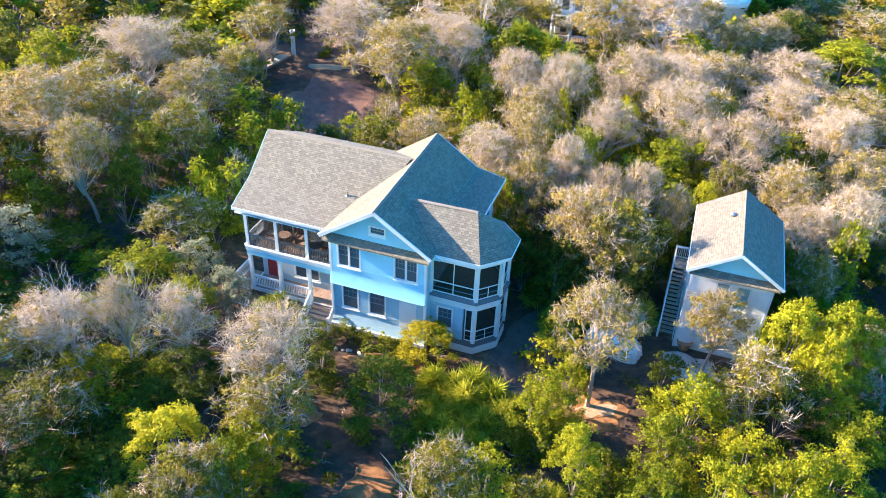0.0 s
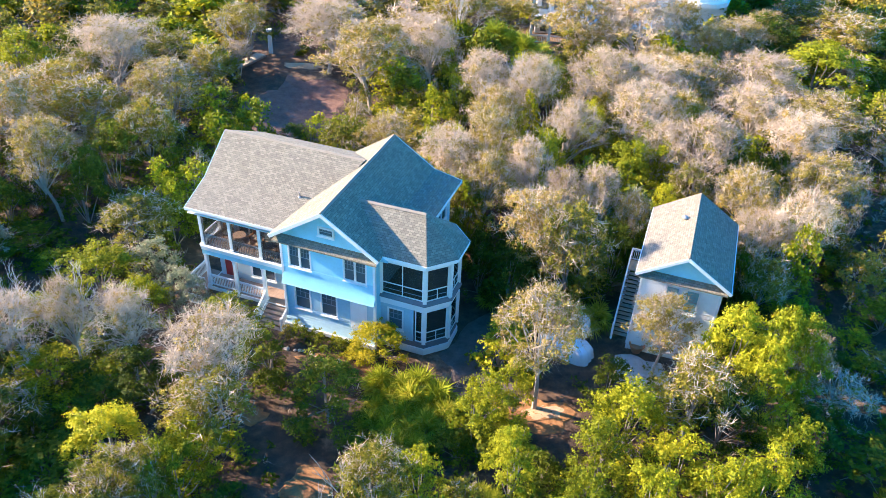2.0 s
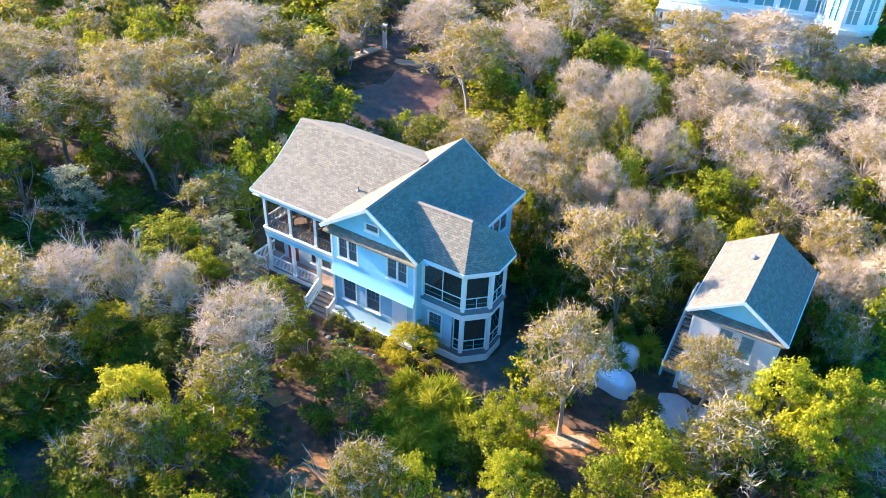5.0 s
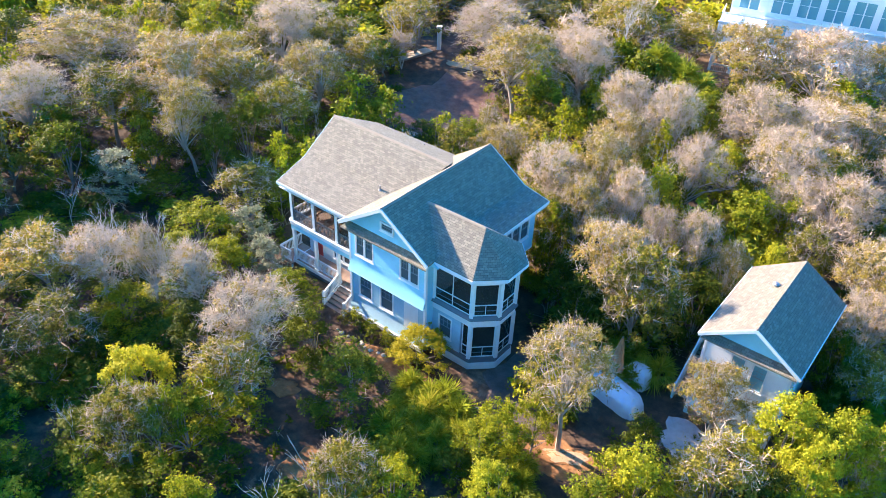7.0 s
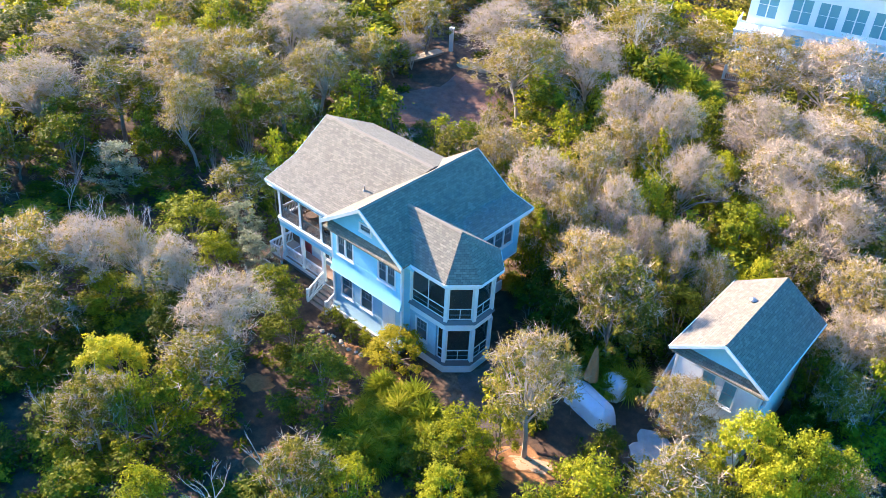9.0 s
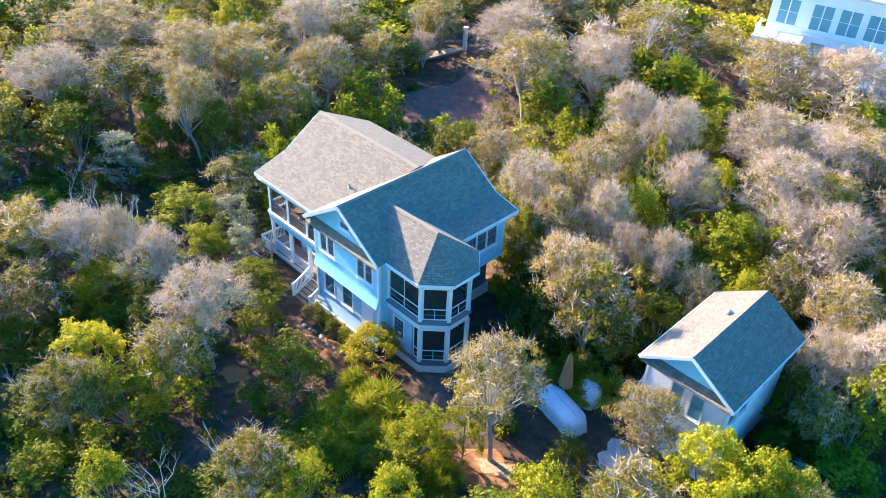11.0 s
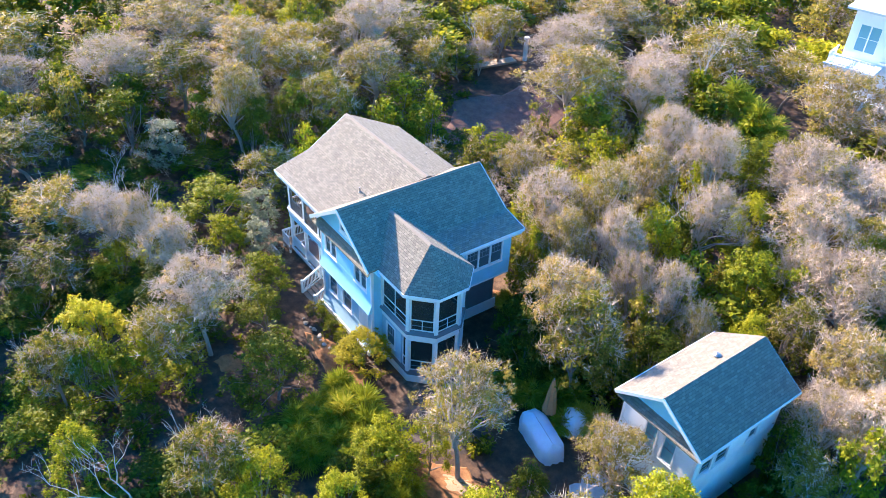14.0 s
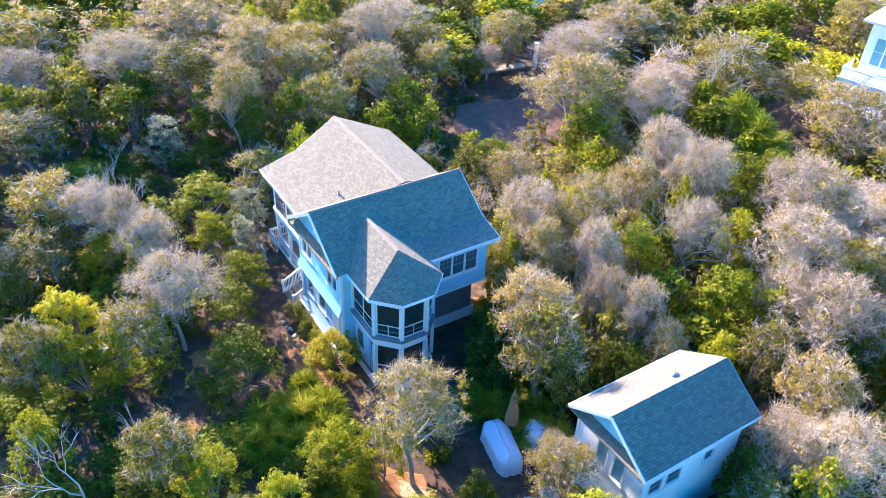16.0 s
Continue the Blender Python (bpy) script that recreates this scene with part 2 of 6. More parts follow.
def slab(bm, pts, thick, along=None):
    """A roof plane: the polygon pts is its upper face (counter-clockwise from above); UVs run in metres along the eave and up the slope."""
    uv = bm.loops.layers.uv.verify()
    pts = [Vector(p) for p in pts]
    n = (pts[1] - pts[0]).cross(pts[2] - pts[0]).normalized()
    if n.z < 0:
        pts.reverse()
        n = -n
    e1 = Vector(along).normalized() if along else Vector((-n.y, n.x, 0)).normalized()
    e2 = n.cross(e1)
    if e2.z < 0:
        e1, e2 = -e1, -e2
    top = [bm.verts.new(p) for p in pts]
    low = [bm.verts.new(p - Vector((0, 0, thick))) for p in pts]
    faces = [bm.faces.new(top), bm.faces.new(low[::-1])]
    k = len(pts)
    for i in range(k):
        j = (i + 1) % k
        faces.append(bm.faces.new((top[j], top[i], low[i], low[j])))
    for f in faces:
        for lp in f.loops:
            lp[uv].uv = (lp.vert.co.dot(e1), lp.vert.co.dot(e2))


def panel(bm, a, b, s0, s1, z0, z1, out0, out1, back):
    """A piece of wall on the line a to b (outside on its right hand), from s0 to s1 along it; out0 and out1: how far its foot and head stand proud."""
    L = math.hypot(b[0] - a[0], b[1] - a[1])
    dx, dy = (b[0] - a[0]) / L, (b[1] - a[1]) / L
    nx, ny = dy, -dx
    vs = []
    for z, o in ((z0, out0), (z1, out1)):
        for s, oo in ((s0, o), (s1, o), (s1, -back), (s0, -back)):
            vs.append(bm.verts.new((a[0] + dx * s + nx * oo, a[1] + dy * s + ny * oo, z)))
    for f in ((3, 2, 1, 0), (4, 5, 6, 7), (0, 1, 5, 4), (1, 2, 6, 5), (2, 3, 7, 6), (3, 0, 4, 7)):
        bm.faces.new([vs[i] for i in f])


def ring(bm, a, b, s0, s1, z0, z1, w, out, back):
    """A rectangular frame of width w in the wall line a to b: one closed piece."""
    L = math.hypot(b[0] - a[0], b[1] - a[1])
    dx, dy = (b[0] - a[0]) / L, (b[1] - a[1]) / L
    nx, ny = dy, -dx
    def loop(e, o):
        return [bm.verts.new((a[0] + dx * s + nx * o, a[1] + dy * s + ny * o, z)) for s, z in ((s0 + e, z0 + e), (s1 - e, z0 + e), (s1 - e, z1 - e), (s0 + e, z1 - e))]
    fo, fi, bo, bi = loop(0, out), loop(w, out), loop(0, -back), loop(w, -back)
    for i in range(4):
        j = (i + 1) % 4
        bm.faces.new((fo[i], fo[j], fi[j], fi[i]))
        bm.faces.new((bo[j], bo[i], bi[i], bi[j]))
        bm.faces.new((fo[j], fo[i], bo[i], bo[j]))
        bm.faces.new((fi[i], fi[j], bi[j], bi[i]))


def siding(bm, a, b, z0, z1, holes=(), course=0.16, proud=0.034, back=0.14, flare=0.0, flare_h=0.6):
    """A wall of lapped boards with its openings left out. flare: how far the foot kicks out."""
    L = math.hypot(b[0] - a[0], b[1] - a[1])
    n = max(1, round((z1 - z0) / course))
    edges = sorted({z0, z1, *[z0 + (z1 - z0) * i / n for i in range(n + 1)], *[h[2] for h in holes], *[h[3] for h in holes]})
    edges = [e for e in edges if z0 <= e <= z1]
    for lo, hi in zip(edges, edges[1:]):
        if hi - lo < 1e-3:
            continue
        mid = (lo + hi) / 2
        cuts = sorted((h[0], h[1]) for h in holes if h[2] < mid < h[3])
        s = 0.0
        kick = lambda z: flare * max(0.0, 1 - (z - z0) / flare_h) ** 1.6
        for c0, c1 in cuts + [(L, L)]:
            if c0 - s > 1e-3:
                panel(bm, a, b, s, c0, lo, hi, proud + kick(lo), kick(hi), back)
            s = max(s, c1)


def window(parent, a, b, s0, s1, z0, z1, sashes=1, trim=0.07, cols=3, glass=None, muntin_top=True, material=None):
    """A window set into the wall line a to b: frame, sill, panes and their bars."""
    material = material or TRIM
    bm = bmesh.new()
    ring(bm, a, b, s0 - trim, s1 + trim, z0 - trim, z1 + trim, trim + 0.03, 0.05, 0.10)
    fr = part("window", bm, material, parent, "white-trimmed window with dark glass")
    bm = bmesh.new()
    panel(bm, a, b, s0 - trim - 0.04, s1 + trim + 0.04, z0 - trim - 0.06, z0 - trim + 0.01, 0.10, 0.08, -0.04)
    part("sill", bm, material, fr)
    w = (s1 - s0) / sashes
    for i in range(1, sashes):
        bm = bmesh.new()
        panel(bm, a, b, s0 + w * i - 0.06, s0 + w * i + 0.06, z0 + 0.03, z1 - 0.03, 0.045, 0.045, 0.10)
        part("mullion", bm, material, fr)
    for i in range(sashes):
        c0, c1 = s0 + w * i + (0.06 if i else 0.03), s0 + w * (i + 1) - (0.06 if i < sashes - 1 else 0.03)
        bm = bmesh.new()
        panel(bm, a, b, c0, c1, z0 + 0.03, z1 - 0.03, -0.035, -0.035, 0.06)
        part("pane", bm, glass or GLASS, fr)
        bm = bmesh.new()
        zm = (z0 + z1) / 2
        panel(bm, a, b, c0, c1, zm - 0.02, zm + 0.02, -0.005, -0.005, 0.034)
        part("meeting_rail", bm, BARS if material is TRIM else material, fr)
        if muntin_top:
            bm = bmesh.new()
            for k in range(1, cols):
                s = c0 + (c1 - c0) * k / cols
                panel(bm, a, b, s - 0.009, s + 0.009, zm + 0.02, z1 - 0.03, -0.016, -0.016, 0.034)
            zq = (zm + z1) / 2
            panel(bm, a, b, c0, c1, zq - 0.009, zq + 0.009, -0.018, -0.018, 0.034)
            part("muntin", bm, BARS if material is TRIM else material, fr)
    return fr


def tube(verts, faces, pts, radii, sides=6):
    """Adds a tapered tube along pts to lists of vertices and faces."""
    base = len(verts)
    for i, (p, r) in enumerate(zip(pts, radii)):
        p = Vector(p)
        d = (Vector(pts[min(i + 1, len(pts) - 1)]) - Vector(pts[max(i - 1, 0)])).normalized()
        s = d.cross(Vector((0.31, 0.95, 0.1))).normalized()
        t = d.cross(s)
        for k in range(sides):
            a = 2 * math.pi * k / sides
            verts.append(tuple(p + s * (r * math.cos(a)) + t * (r * math.sin(a))))
    for i in range(len(pts) - 1):
        for k in range(sides):
            k2 = (k + 1) % sides
            faces.append((base + i * sides + k, base + i * sides + k2, base + (i + 1) * sides + k2, base + (i + 1) * sides + k))


def mesh_part(name, verts, faces, mats, parent, index=None):
    me = bpy.data.meshes.new(name)
    me.from_pydata(verts, [], faces)
    for m in mats:
        me.materials.append(m)
    if index is not None:
        me.polygons.foreach_set("material_index", index)
    ob = new(name, me)
    ob.parent = parent
    return ob


def thing(name, m, label, category, group="", kind=""):
    ob = new(name)
    ob.matrix_basis = m
    return tagged(ob, label, category, group, kind)

# ---- ground ----
HOUSE = pose(-3.13, 37.58, 0, 0, 0, -19.5)
HOUSE_INV = HOUSE.inverted()


def height(x, y):
    """Sandy ground: level round the houses, low dunes further out."""
    p = HOUSE_INV @ Vector((x, y, 0))
    dx = max(-11 - p.x, 0, p.x - 24)
    dy = max(-2 - p.y, 0, p.y - 14)
    k = min(1.0, math.hypot(dx, dy) / 26)
    k = k * k * (3 - 2 * k)
    n = noise.noise(Vector((x * 0.05, y * 0.05, 3.1))) * 0.9 + noise.noise(Vector((x * 0.17, y * 0.17, 8.0))) * 0.3
    return -0.05 + k * (1.3 + n) + 0.06 * noise.noise(Vector((x * 0.6, y * 0.6, 1.0)))


def ground_sheet():
    xs = [-1500, -700, -350, -180, -120] + [-90 + 1.5 * i for i in range(121)] + [120, 180, 350, 700, 1500]
    ys = [-1200, -500, -200, -90, -50, -25] + [-10 + 1.5 * i for i in range(101)] + [170, 230, 350, 700, 1600, 3000]
    verts = [(x, y, height(x, y)) for y in ys for x in xs]
    w = len(xs)
    faces = [(j * w + i, j * w + i + 1, (j + 1) * w + i + 1, (j + 1) * w + i) for j in range(len(ys) - 1) for i in range(w - 1)]
    ob = mesh_part("ground", verts, faces, [SOIL], None)
    for p in ob.data.polygons:
        p.use_smooth = True
    tagged(ob, "brown sandy soil under pine straw and leaf litter", "ground", kind="structure")


ground_sheet()


def patch(name, centre, rx, ry, turn, material, label, category, seed):
    """A low uneven sheet of sand or straw that lies on the ground."""
    rnd = random.Random(seed)
    verts, faces = [], []
    rings, seg = 5, 28
    ph = [rnd.uniform(0, 6.3) for _ in range(3)]
    for r in range(rings + 1):
        for k in range(seg):
            a = 2 * math.pi * k / seg
            w = 1 + 0.18 * math.sin(2 * a + ph[0]) + 0.12 * math.sin(5 * a + ph[1]) + 0.07 * math.sin(9 * a + ph[2])
            q = r / rings * w
            x, y = rx * q * math.cos(a), ry * q * math.sin(a)
            c, s = math.cos(radians(turn)), math.sin(radians(turn))
            X, Y = centre[0] + x * c - y * s, centre[1] + x * s + y * c
            verts.append((X, Y, height(X, Y) + (0.05 if r < rings else -0.12)))
    for r in range(rings):
        for k in range(seg):
            k2 = (k + 1) % seg
            faces.append((r * seg + k, r * seg + k2, (r + 1) * seg + k2, (r + 1) * seg + k))
    ob = mesh_part(name, verts, faces, [material], None)
    tagged(ob, label, category, kind="structure")


def grit(name, lo, hi):
    m, nt, b = nodes_of(name)
    co = nt.nodes.new("ShaderNodeTexCoord")
    n1 = add(nt, "ShaderNodeTexNoise", Scale=1.1, Detail=8, Roughness=0.75)
    n2 = add(nt, "ShaderNodeTexNoise", Scale=22.0, Detail=4, Roughness=0.7)
    for n in (n1, n2):
        nt.links.new(co.outputs["Object"], n.inputs["Vector"])
    c = ramp(nt, n1.outputs[0], [(0.32, lo), (0.68, hi)])
    c = mixed(nt, 0.5, c, n2.outputs[0], "OVERLAY")
    nt.links.new(c, b.inputs["Base Color"])
    b.inputs["Roughness"].default_value = 0.95
    bumped(nt, b, n2.outputs[0], 0.7, 0.04)
    return m


STRAW = grit("pine_straw", (0.13, 0.05, 0.018), (0.42, 0.20, 0.075))
SAND = grit("pale_sand", (0.30, 0.20, 0.12), (0.48, 0.34, 0.21))
DIRT = grit("drive_dirt", (0.11, 0.055, 0.045), (0.24, 0.125, 0.09))
patch("drive", (-10.6, 70.5), 5.0, 8.5, 8, DIRT, "reddish dirt clearing at the end of the drive", "drive", 1)
patch("sand_pile", (-11.2, 79.6), 2.6, 0.8, -10, SAND, "low heap of pale sand beside the drive", "sand", 2)
patch("straw_bed", (-1.2, 35.0), 3.6, 1.2, -19, STRAW, "orange pine straw bed along the house", "straw", 3)
patch("straw_bed", (9.6, 31.6), 2.6, 1.9, 10, STRAW, "orange pine straw under the tall tree", "straw", 4)
patch("straw_bed", (-6.7, 30.9), 1.2, 0.8, 30, STRAW, "orange pine straw among the shrubs", "straw", 5)
patch("straw_bed", (-2.6, 25.6), 1.9, 1.8, 0, STRAW, "orange pine straw among the shrubs", "straw", 6)
patch("straw_bed", (4.9, 47.4), 2.4, 1.5, 20, STRAW, "orange pine straw beside the house", "straw", 7)
patch("sand_patch", (10.3, 32.0), 1.3, 0.75, 5, SAND, "pale concrete and sand footpath stub", "path", 8)
patch("side_yard", (7.2, 36.6), 3.2, 4.6, -35, grit("grey_yard_dirt", (0.06, 0.045, 0.038), (0.13, 0.10, 0.085)), "bare dark dirt beside the screened porch", "yard", 9)
patch("apron", tuple((HOUSE @ Vector((19.6, 4.6, 0)))[:2]), 2.3, 1.9, -19, CONCRETE_PALE, "pale concrete apron in front of the garage", "paving", 10)

# ---- the blue house ----
F0, F1 = 0.75, 4.05          # floor levels
house = thing("house", HOUSE, "two-storey sky-blue clapboard house with tan shingle roof and screened porches", "house")


def wall_of(name, a, b, z0, z1, holes=(), material=None, flare=0.0, label="", proud=0.034, flare_h=0.6):
    bm = bmesh.new()
    siding(bm, a, b, z0, z1, holes, flare=flare, proud=proud, flare_h=flare_h)
    ob = part(name, bm, material or BLUE, house, label)
    ob["kind"] = "stuff"
    return ob


# gable block, front: lower and upper storey
FRONT = ((-3.15, 0.55), (3.2, 0.55))
low_holes = [(0.70, 1.75, 1.72, 3.45), (2.55, 3.62, 1.70, 3.42)]
wall_of("wall", *FRONT, 0.45, 3.70, low_holes, PALEBLUE, 0.26, "pale grey-blue clapboard lower wall with a kicked-out foot", 0.045, 0.95)
UP = ((-3.15, 0.47), (3.2, 0.47))
up_holes = [(0.55, 2.0, 5.05, 6.62), (4.3, 5.75, 5.05, 6.62)]
wall_of("wall", *UP, 3.66, 6.95, up_holes, flare=0.24, proud=0.05, flare_h=0.9)
for s0, s1, z0, z1 in low_holes:
    window(house, *FRONT, s0, s1, z0, z1)
for s0, s1, z0, z1 in up_holes:
    window(house, *UP, s0, s1, z0, z1, sashes=2)
# side door on the lower front
bm = bmesh.new()
panel(bm, *FRONT, 4.58, 5.72, 1.0, 3.42, 0.05, 0.05, 0.06)
sd = part("side_door", bm, TRIM, house, "white panelled door")
bm = bmesh.new()
panel(bm, *FRONT, 4.74, 5.12, 1.2, 3.25, 0.065, 0.065, -0.051)
panel(bm, *FRONT, 5.18, 5.56, 1.2, 3.25, 0.065, 0.065, -0.051)
part("door_leaf", bm, TRIM, sd)

# gable triangle with its attic window
bm = bmesh.new()
n = 15
za, zb, sl = 7.0, 9.62, 0.667
for i in range(n):
    lo, hi = za + (zb - za) * i / n, za + (zb - za) * (i + 1) / n
    w0, w1 = (9.66 - lo) / sl, (9.66 - hi) / sl
    for sgn0, sgn1 in ((-1, 1),):
        vs = [bm.verts.new(p) for p in ((-w0, 0.53, lo), (w0, 0.53, lo), (w1, 0.55, hi), (-w1, 0.55, hi), (-w0, 0.68, lo), (w0, 0.68, lo), (w1, 0.68, hi), (-w1, 0.68, hi))]
        for f in ((0, 1, 2, 3), (5, 4, 7, 6), (0, 4, 5, 1), (3, 2, 6, 7), (1, 5, 6, 2), (4, 0, 3, 7)):
            bm.faces.new([vs[k] for k in f])
part("gable_wall", bm, BLUE, house)["kind"] = "stuff"
ATTIC = ((-3.15, 0.47), (3.2, 0.47))
window(house, *ATTIC, 2.72, 3.66, 7.92, 8.42, cols=4, glass=GLASS)

# corner boards and frieze
for u, v in ((-3.15, 0.42), (3.13, 0.42)):
    bm = bmesh.new()
    bevelled_box(bm, (u - 0.07, v, 0.45), (u + 0.1, v + 0.18, 6.95), 0.01)
    part("corner_board", bm, TRIM, house)
bm = bmesh.new()
box(bm, (-3.2, 0.40, 6.72), (3.25, 0.46, 6.96))
part("frieze", bm, TRIM, house)
# skirt board and foundation
bm = bmesh.new()
box(bm, (-3.2, 0.13, 0.18), (3.25, 0.30, 0.46))
part("water_table", bm, TRIM, house)
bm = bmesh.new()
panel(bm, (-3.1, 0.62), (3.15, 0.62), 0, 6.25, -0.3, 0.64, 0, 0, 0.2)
part("foundation", bm, DARKGREY, house)

# remaining walls
wall_of("wall", (3.2, 0.55), (3.2, 1.2), 0.45, 6.95)
wall_of("wall", (-3.15, 3.4), (-3.15, 0.55), 0.45, 6.95)
wall_of("wall", (4.4, 5.2), (4.4, 10.4), 3.75, 6.95, [(1.55, 4.45, 4.95, 6.55)])
window(house, (4.4, 5.2), (4.4, 10.4), 1.55, 4.45, 4.95, 6.55, sashes=3)
wall_of("wall", (4.4, 10.4), (-3.15, 10.4), 3.75, 6.95)
wall_of("wall", (-3.15, 10.4), (-9.6, 10.4), 0.45, 6.95)
wall_of("wall", (-9.6, 10.4), (-9.6, 3.4), 0.45, 6.95)
PW, LW = ((-9.6, 3.4), (-3.15, 3.4)), ((-9.6, 2.75), (-3.15, 2.75))
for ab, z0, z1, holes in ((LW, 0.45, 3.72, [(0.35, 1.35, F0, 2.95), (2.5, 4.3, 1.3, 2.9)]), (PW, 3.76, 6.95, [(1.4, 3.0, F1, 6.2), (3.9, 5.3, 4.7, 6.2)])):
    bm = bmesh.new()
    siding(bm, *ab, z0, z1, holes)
    o = part("porch_wall", bm, SHADEWALL, house, "porch wall toned grey-blue for its shade")
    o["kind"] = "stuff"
bm = bmesh.new()
panel(bm, *LW, 0.35, 1.35, F0, 2.95, -0.03, -0.03, 0.09)
rd = part("front_door", bm, RED, house, "red front door under the lower porch")
for s in (0.47, 0.92):
    for z in (0.95, 1.95):
        bm = bmesh.new()
        panel(bm, *LW, s, s + 0.32, z, z + 0.8, -0.015, -0.015, 0.029)
        part("door_panel", bm, RED, rd)
window(house, *LW, 2.5, 4.3, 1.3, 2.9, sashes=2)
window(house, *PW, 1.4, 3.0, F1 + 0.05, 6.2, sashes=2, muntin_top=False)
window(house, *PW, 3.9, 5.3, 4.7, 6.2, sashes=2)
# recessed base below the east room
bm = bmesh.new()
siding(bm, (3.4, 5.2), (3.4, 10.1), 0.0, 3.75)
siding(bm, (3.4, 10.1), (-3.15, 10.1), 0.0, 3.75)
o = part("wall", bm, DARKGREY, house, "dark grey recessed ground-floor wall")
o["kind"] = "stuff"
bm = bmesh.new()
box(bm, (3.1, 5.2, 3.6), (4.42, 10.42, 3.75))
part("soffit", bm, TRIM, house)
bm = bmesh.new()
panel(bm, (3.55, 5.0), (3.55, 10.3), 0, 5.3, 0.0, 0.75, 0.06, 0, 0.1)
part("base_board", bm, TRIM, house)

# floors
for z, holes in ((F0, "lower"), (F1, "upper")):
    bm = bmesh.new()
    nb = 17
    for i in range(nb):
        v = 1.25 + (3.4 - 1.25) * i / nb
        box(bm, (-9.7, v, z - 0.06), (-3.3, v + (3.4 - 1.25) / nb - 0.008, z))
    part("porch_floor", bm, DECK, house, "red-brown porch decking")["kind"] = "stuff"
bm = bmesh.new()
box(bm, (-9.7, 1.32, F1 - 0.3), (-3.3, 3.38, F1 - 0.064))
part("porch_ceiling", bm, CEIL, house)
bm = bmesh.new()
box(bm, (-9.6, 1.3, 6.62), (-3.3, 3.38, 6.70))
part("porch_ceiling", bm, CEIL, house)
bm = bmesh.new()
box(bm, (-9.4, 3.6, 3.7), (3.0, 10.2, 3.8))
part("inner_floor", bm, DECK, house)

# porch bands: beam, fascia with a small cornice
def band(a, b, z0, z1, out, name="fascia", material=None):
    bm = bmesh.new()
    L = math.hypot(b[0] - a[0], b[1] - a[1])
    panel(bm, a, b, 0, L, z0, z1, out, out, 0.14)
    return part(name, bm, material or TRIM, house)


PORCH_FRONT, PORCH_SIDE = ((-9.75, 1.22), (-3.2, 1.22)), ((-9.75, 3.45), (-9.75, 1.22))
for ab in (PORCH_FRONT, PORCH_SIDE):
    band(*ab, F1 - 0.62, F1 - 0.24, 0.0, "porch_beam", BLUE)
    band(*ab, F1 - 0.24, F1 + 0.10, 0.05)
    band(*ab, F1 + 0.02, F1 + 0.12, 0.12, "cornice")
    band(*ab, 6.55, 6.95, 0.0, "porch_beam", BLUE)
    band(*ab, F0 - 0.28, F0 - 0.01, 0.03)
bm = bmesh.new()
panel(bm, (-9.6, 1.4), (-5.2, 1.4), 0, 4.4, -0.2, F0 - 0.3, 0, 0, 0.08)
panel(bm, (-9.6, 3.4), (-9.6, 1.4), 0, 2.0, -0.2, F0 - 0.3, 0, 0, 0.08)
part("porch_base", bm, DARKGREY, house)


def column(u, v, z0, z1, w=0.22):
    bm = bmesh.new()
    bevelled_box(bm, (u - w / 2, v - w / 2, z0), (u + w / 2, v + w / 2, z1), 0.015)
    bevelled_box(bm, (u - w / 2 - 0.03, v - w / 2 - 0.03, z0), (u + w / 2 + 0.03, v + w / 2 + 0.03, z0 + 0.16), 0.012)
    bevelled_box(bm, (u - w / 2 - 0.03, v - w / 2 - 0.03, z1 - 0.12), (u + w / 2 + 0.03, v + w / 2 + 0.03, z1), 0.012)
    return part("column", bm, TRIM, house, "square white porch column")


COLS = (-9.6, -7.42, -5.24)
for u in COLS:
    column(u, 1.36, F0, F1 - 0.6)
    column(u, 1.36, F1 + 0.1, 6.58)
column(-3.33, 1.36, F0, F1 - 0.6, 0.18)
column(-9.6, 3.30, F0, F1 - 0.6)
column(-9.6, 3.30, F1 + 0.1, 6.58)


def railing(parent, p, q, h=0.92, gap=0.125, material=None, name="railing"):
    """A railing from p to q (points on the walking surface): rails, and every baluster as a piece."""
    material = material or TRIM
    p, q = Vector(p), Vector(q)
    bm = bmesh.new()
    up = Vector((0, 0, 1))
    beam(bm, p + up * h, q + up * h, 0.09, 0.06)
    rl = part(name, bm, material, parent, "white railing with square balusters")
    for dz, w, t in ((h - 0.10, 0.045, 0.07), (0.12, 0.05, 0.08)):
        bm = bmesh.new()
        beam(bm, p + up * dz, q + up * dz, w, t)
        part("rail", bm, material, rl)
    L = (q - p).length
    n = max(2, int(L / gap))
    bm = bmesh.new()
    box(bm, (-0.02, -0.02, 0.16), (0.02, 0.02, h - 0.13))
    me = bpy.data.meshes.new("baluster")
    bm.to_mesh(me)
    bm.free()
    me.materials.append(material)
    ang = math.atan2(q.y - p.y, q.x - p.x)
    for i in range(n):
        o = new("baluster", me)
        o.parent = rl
        o.matrix_basis = Matrix.Translation(p + (q - p) * ((i + 0.5) / n)) @ Matrix.Rotation(ang, 4, "Z")
    return rl


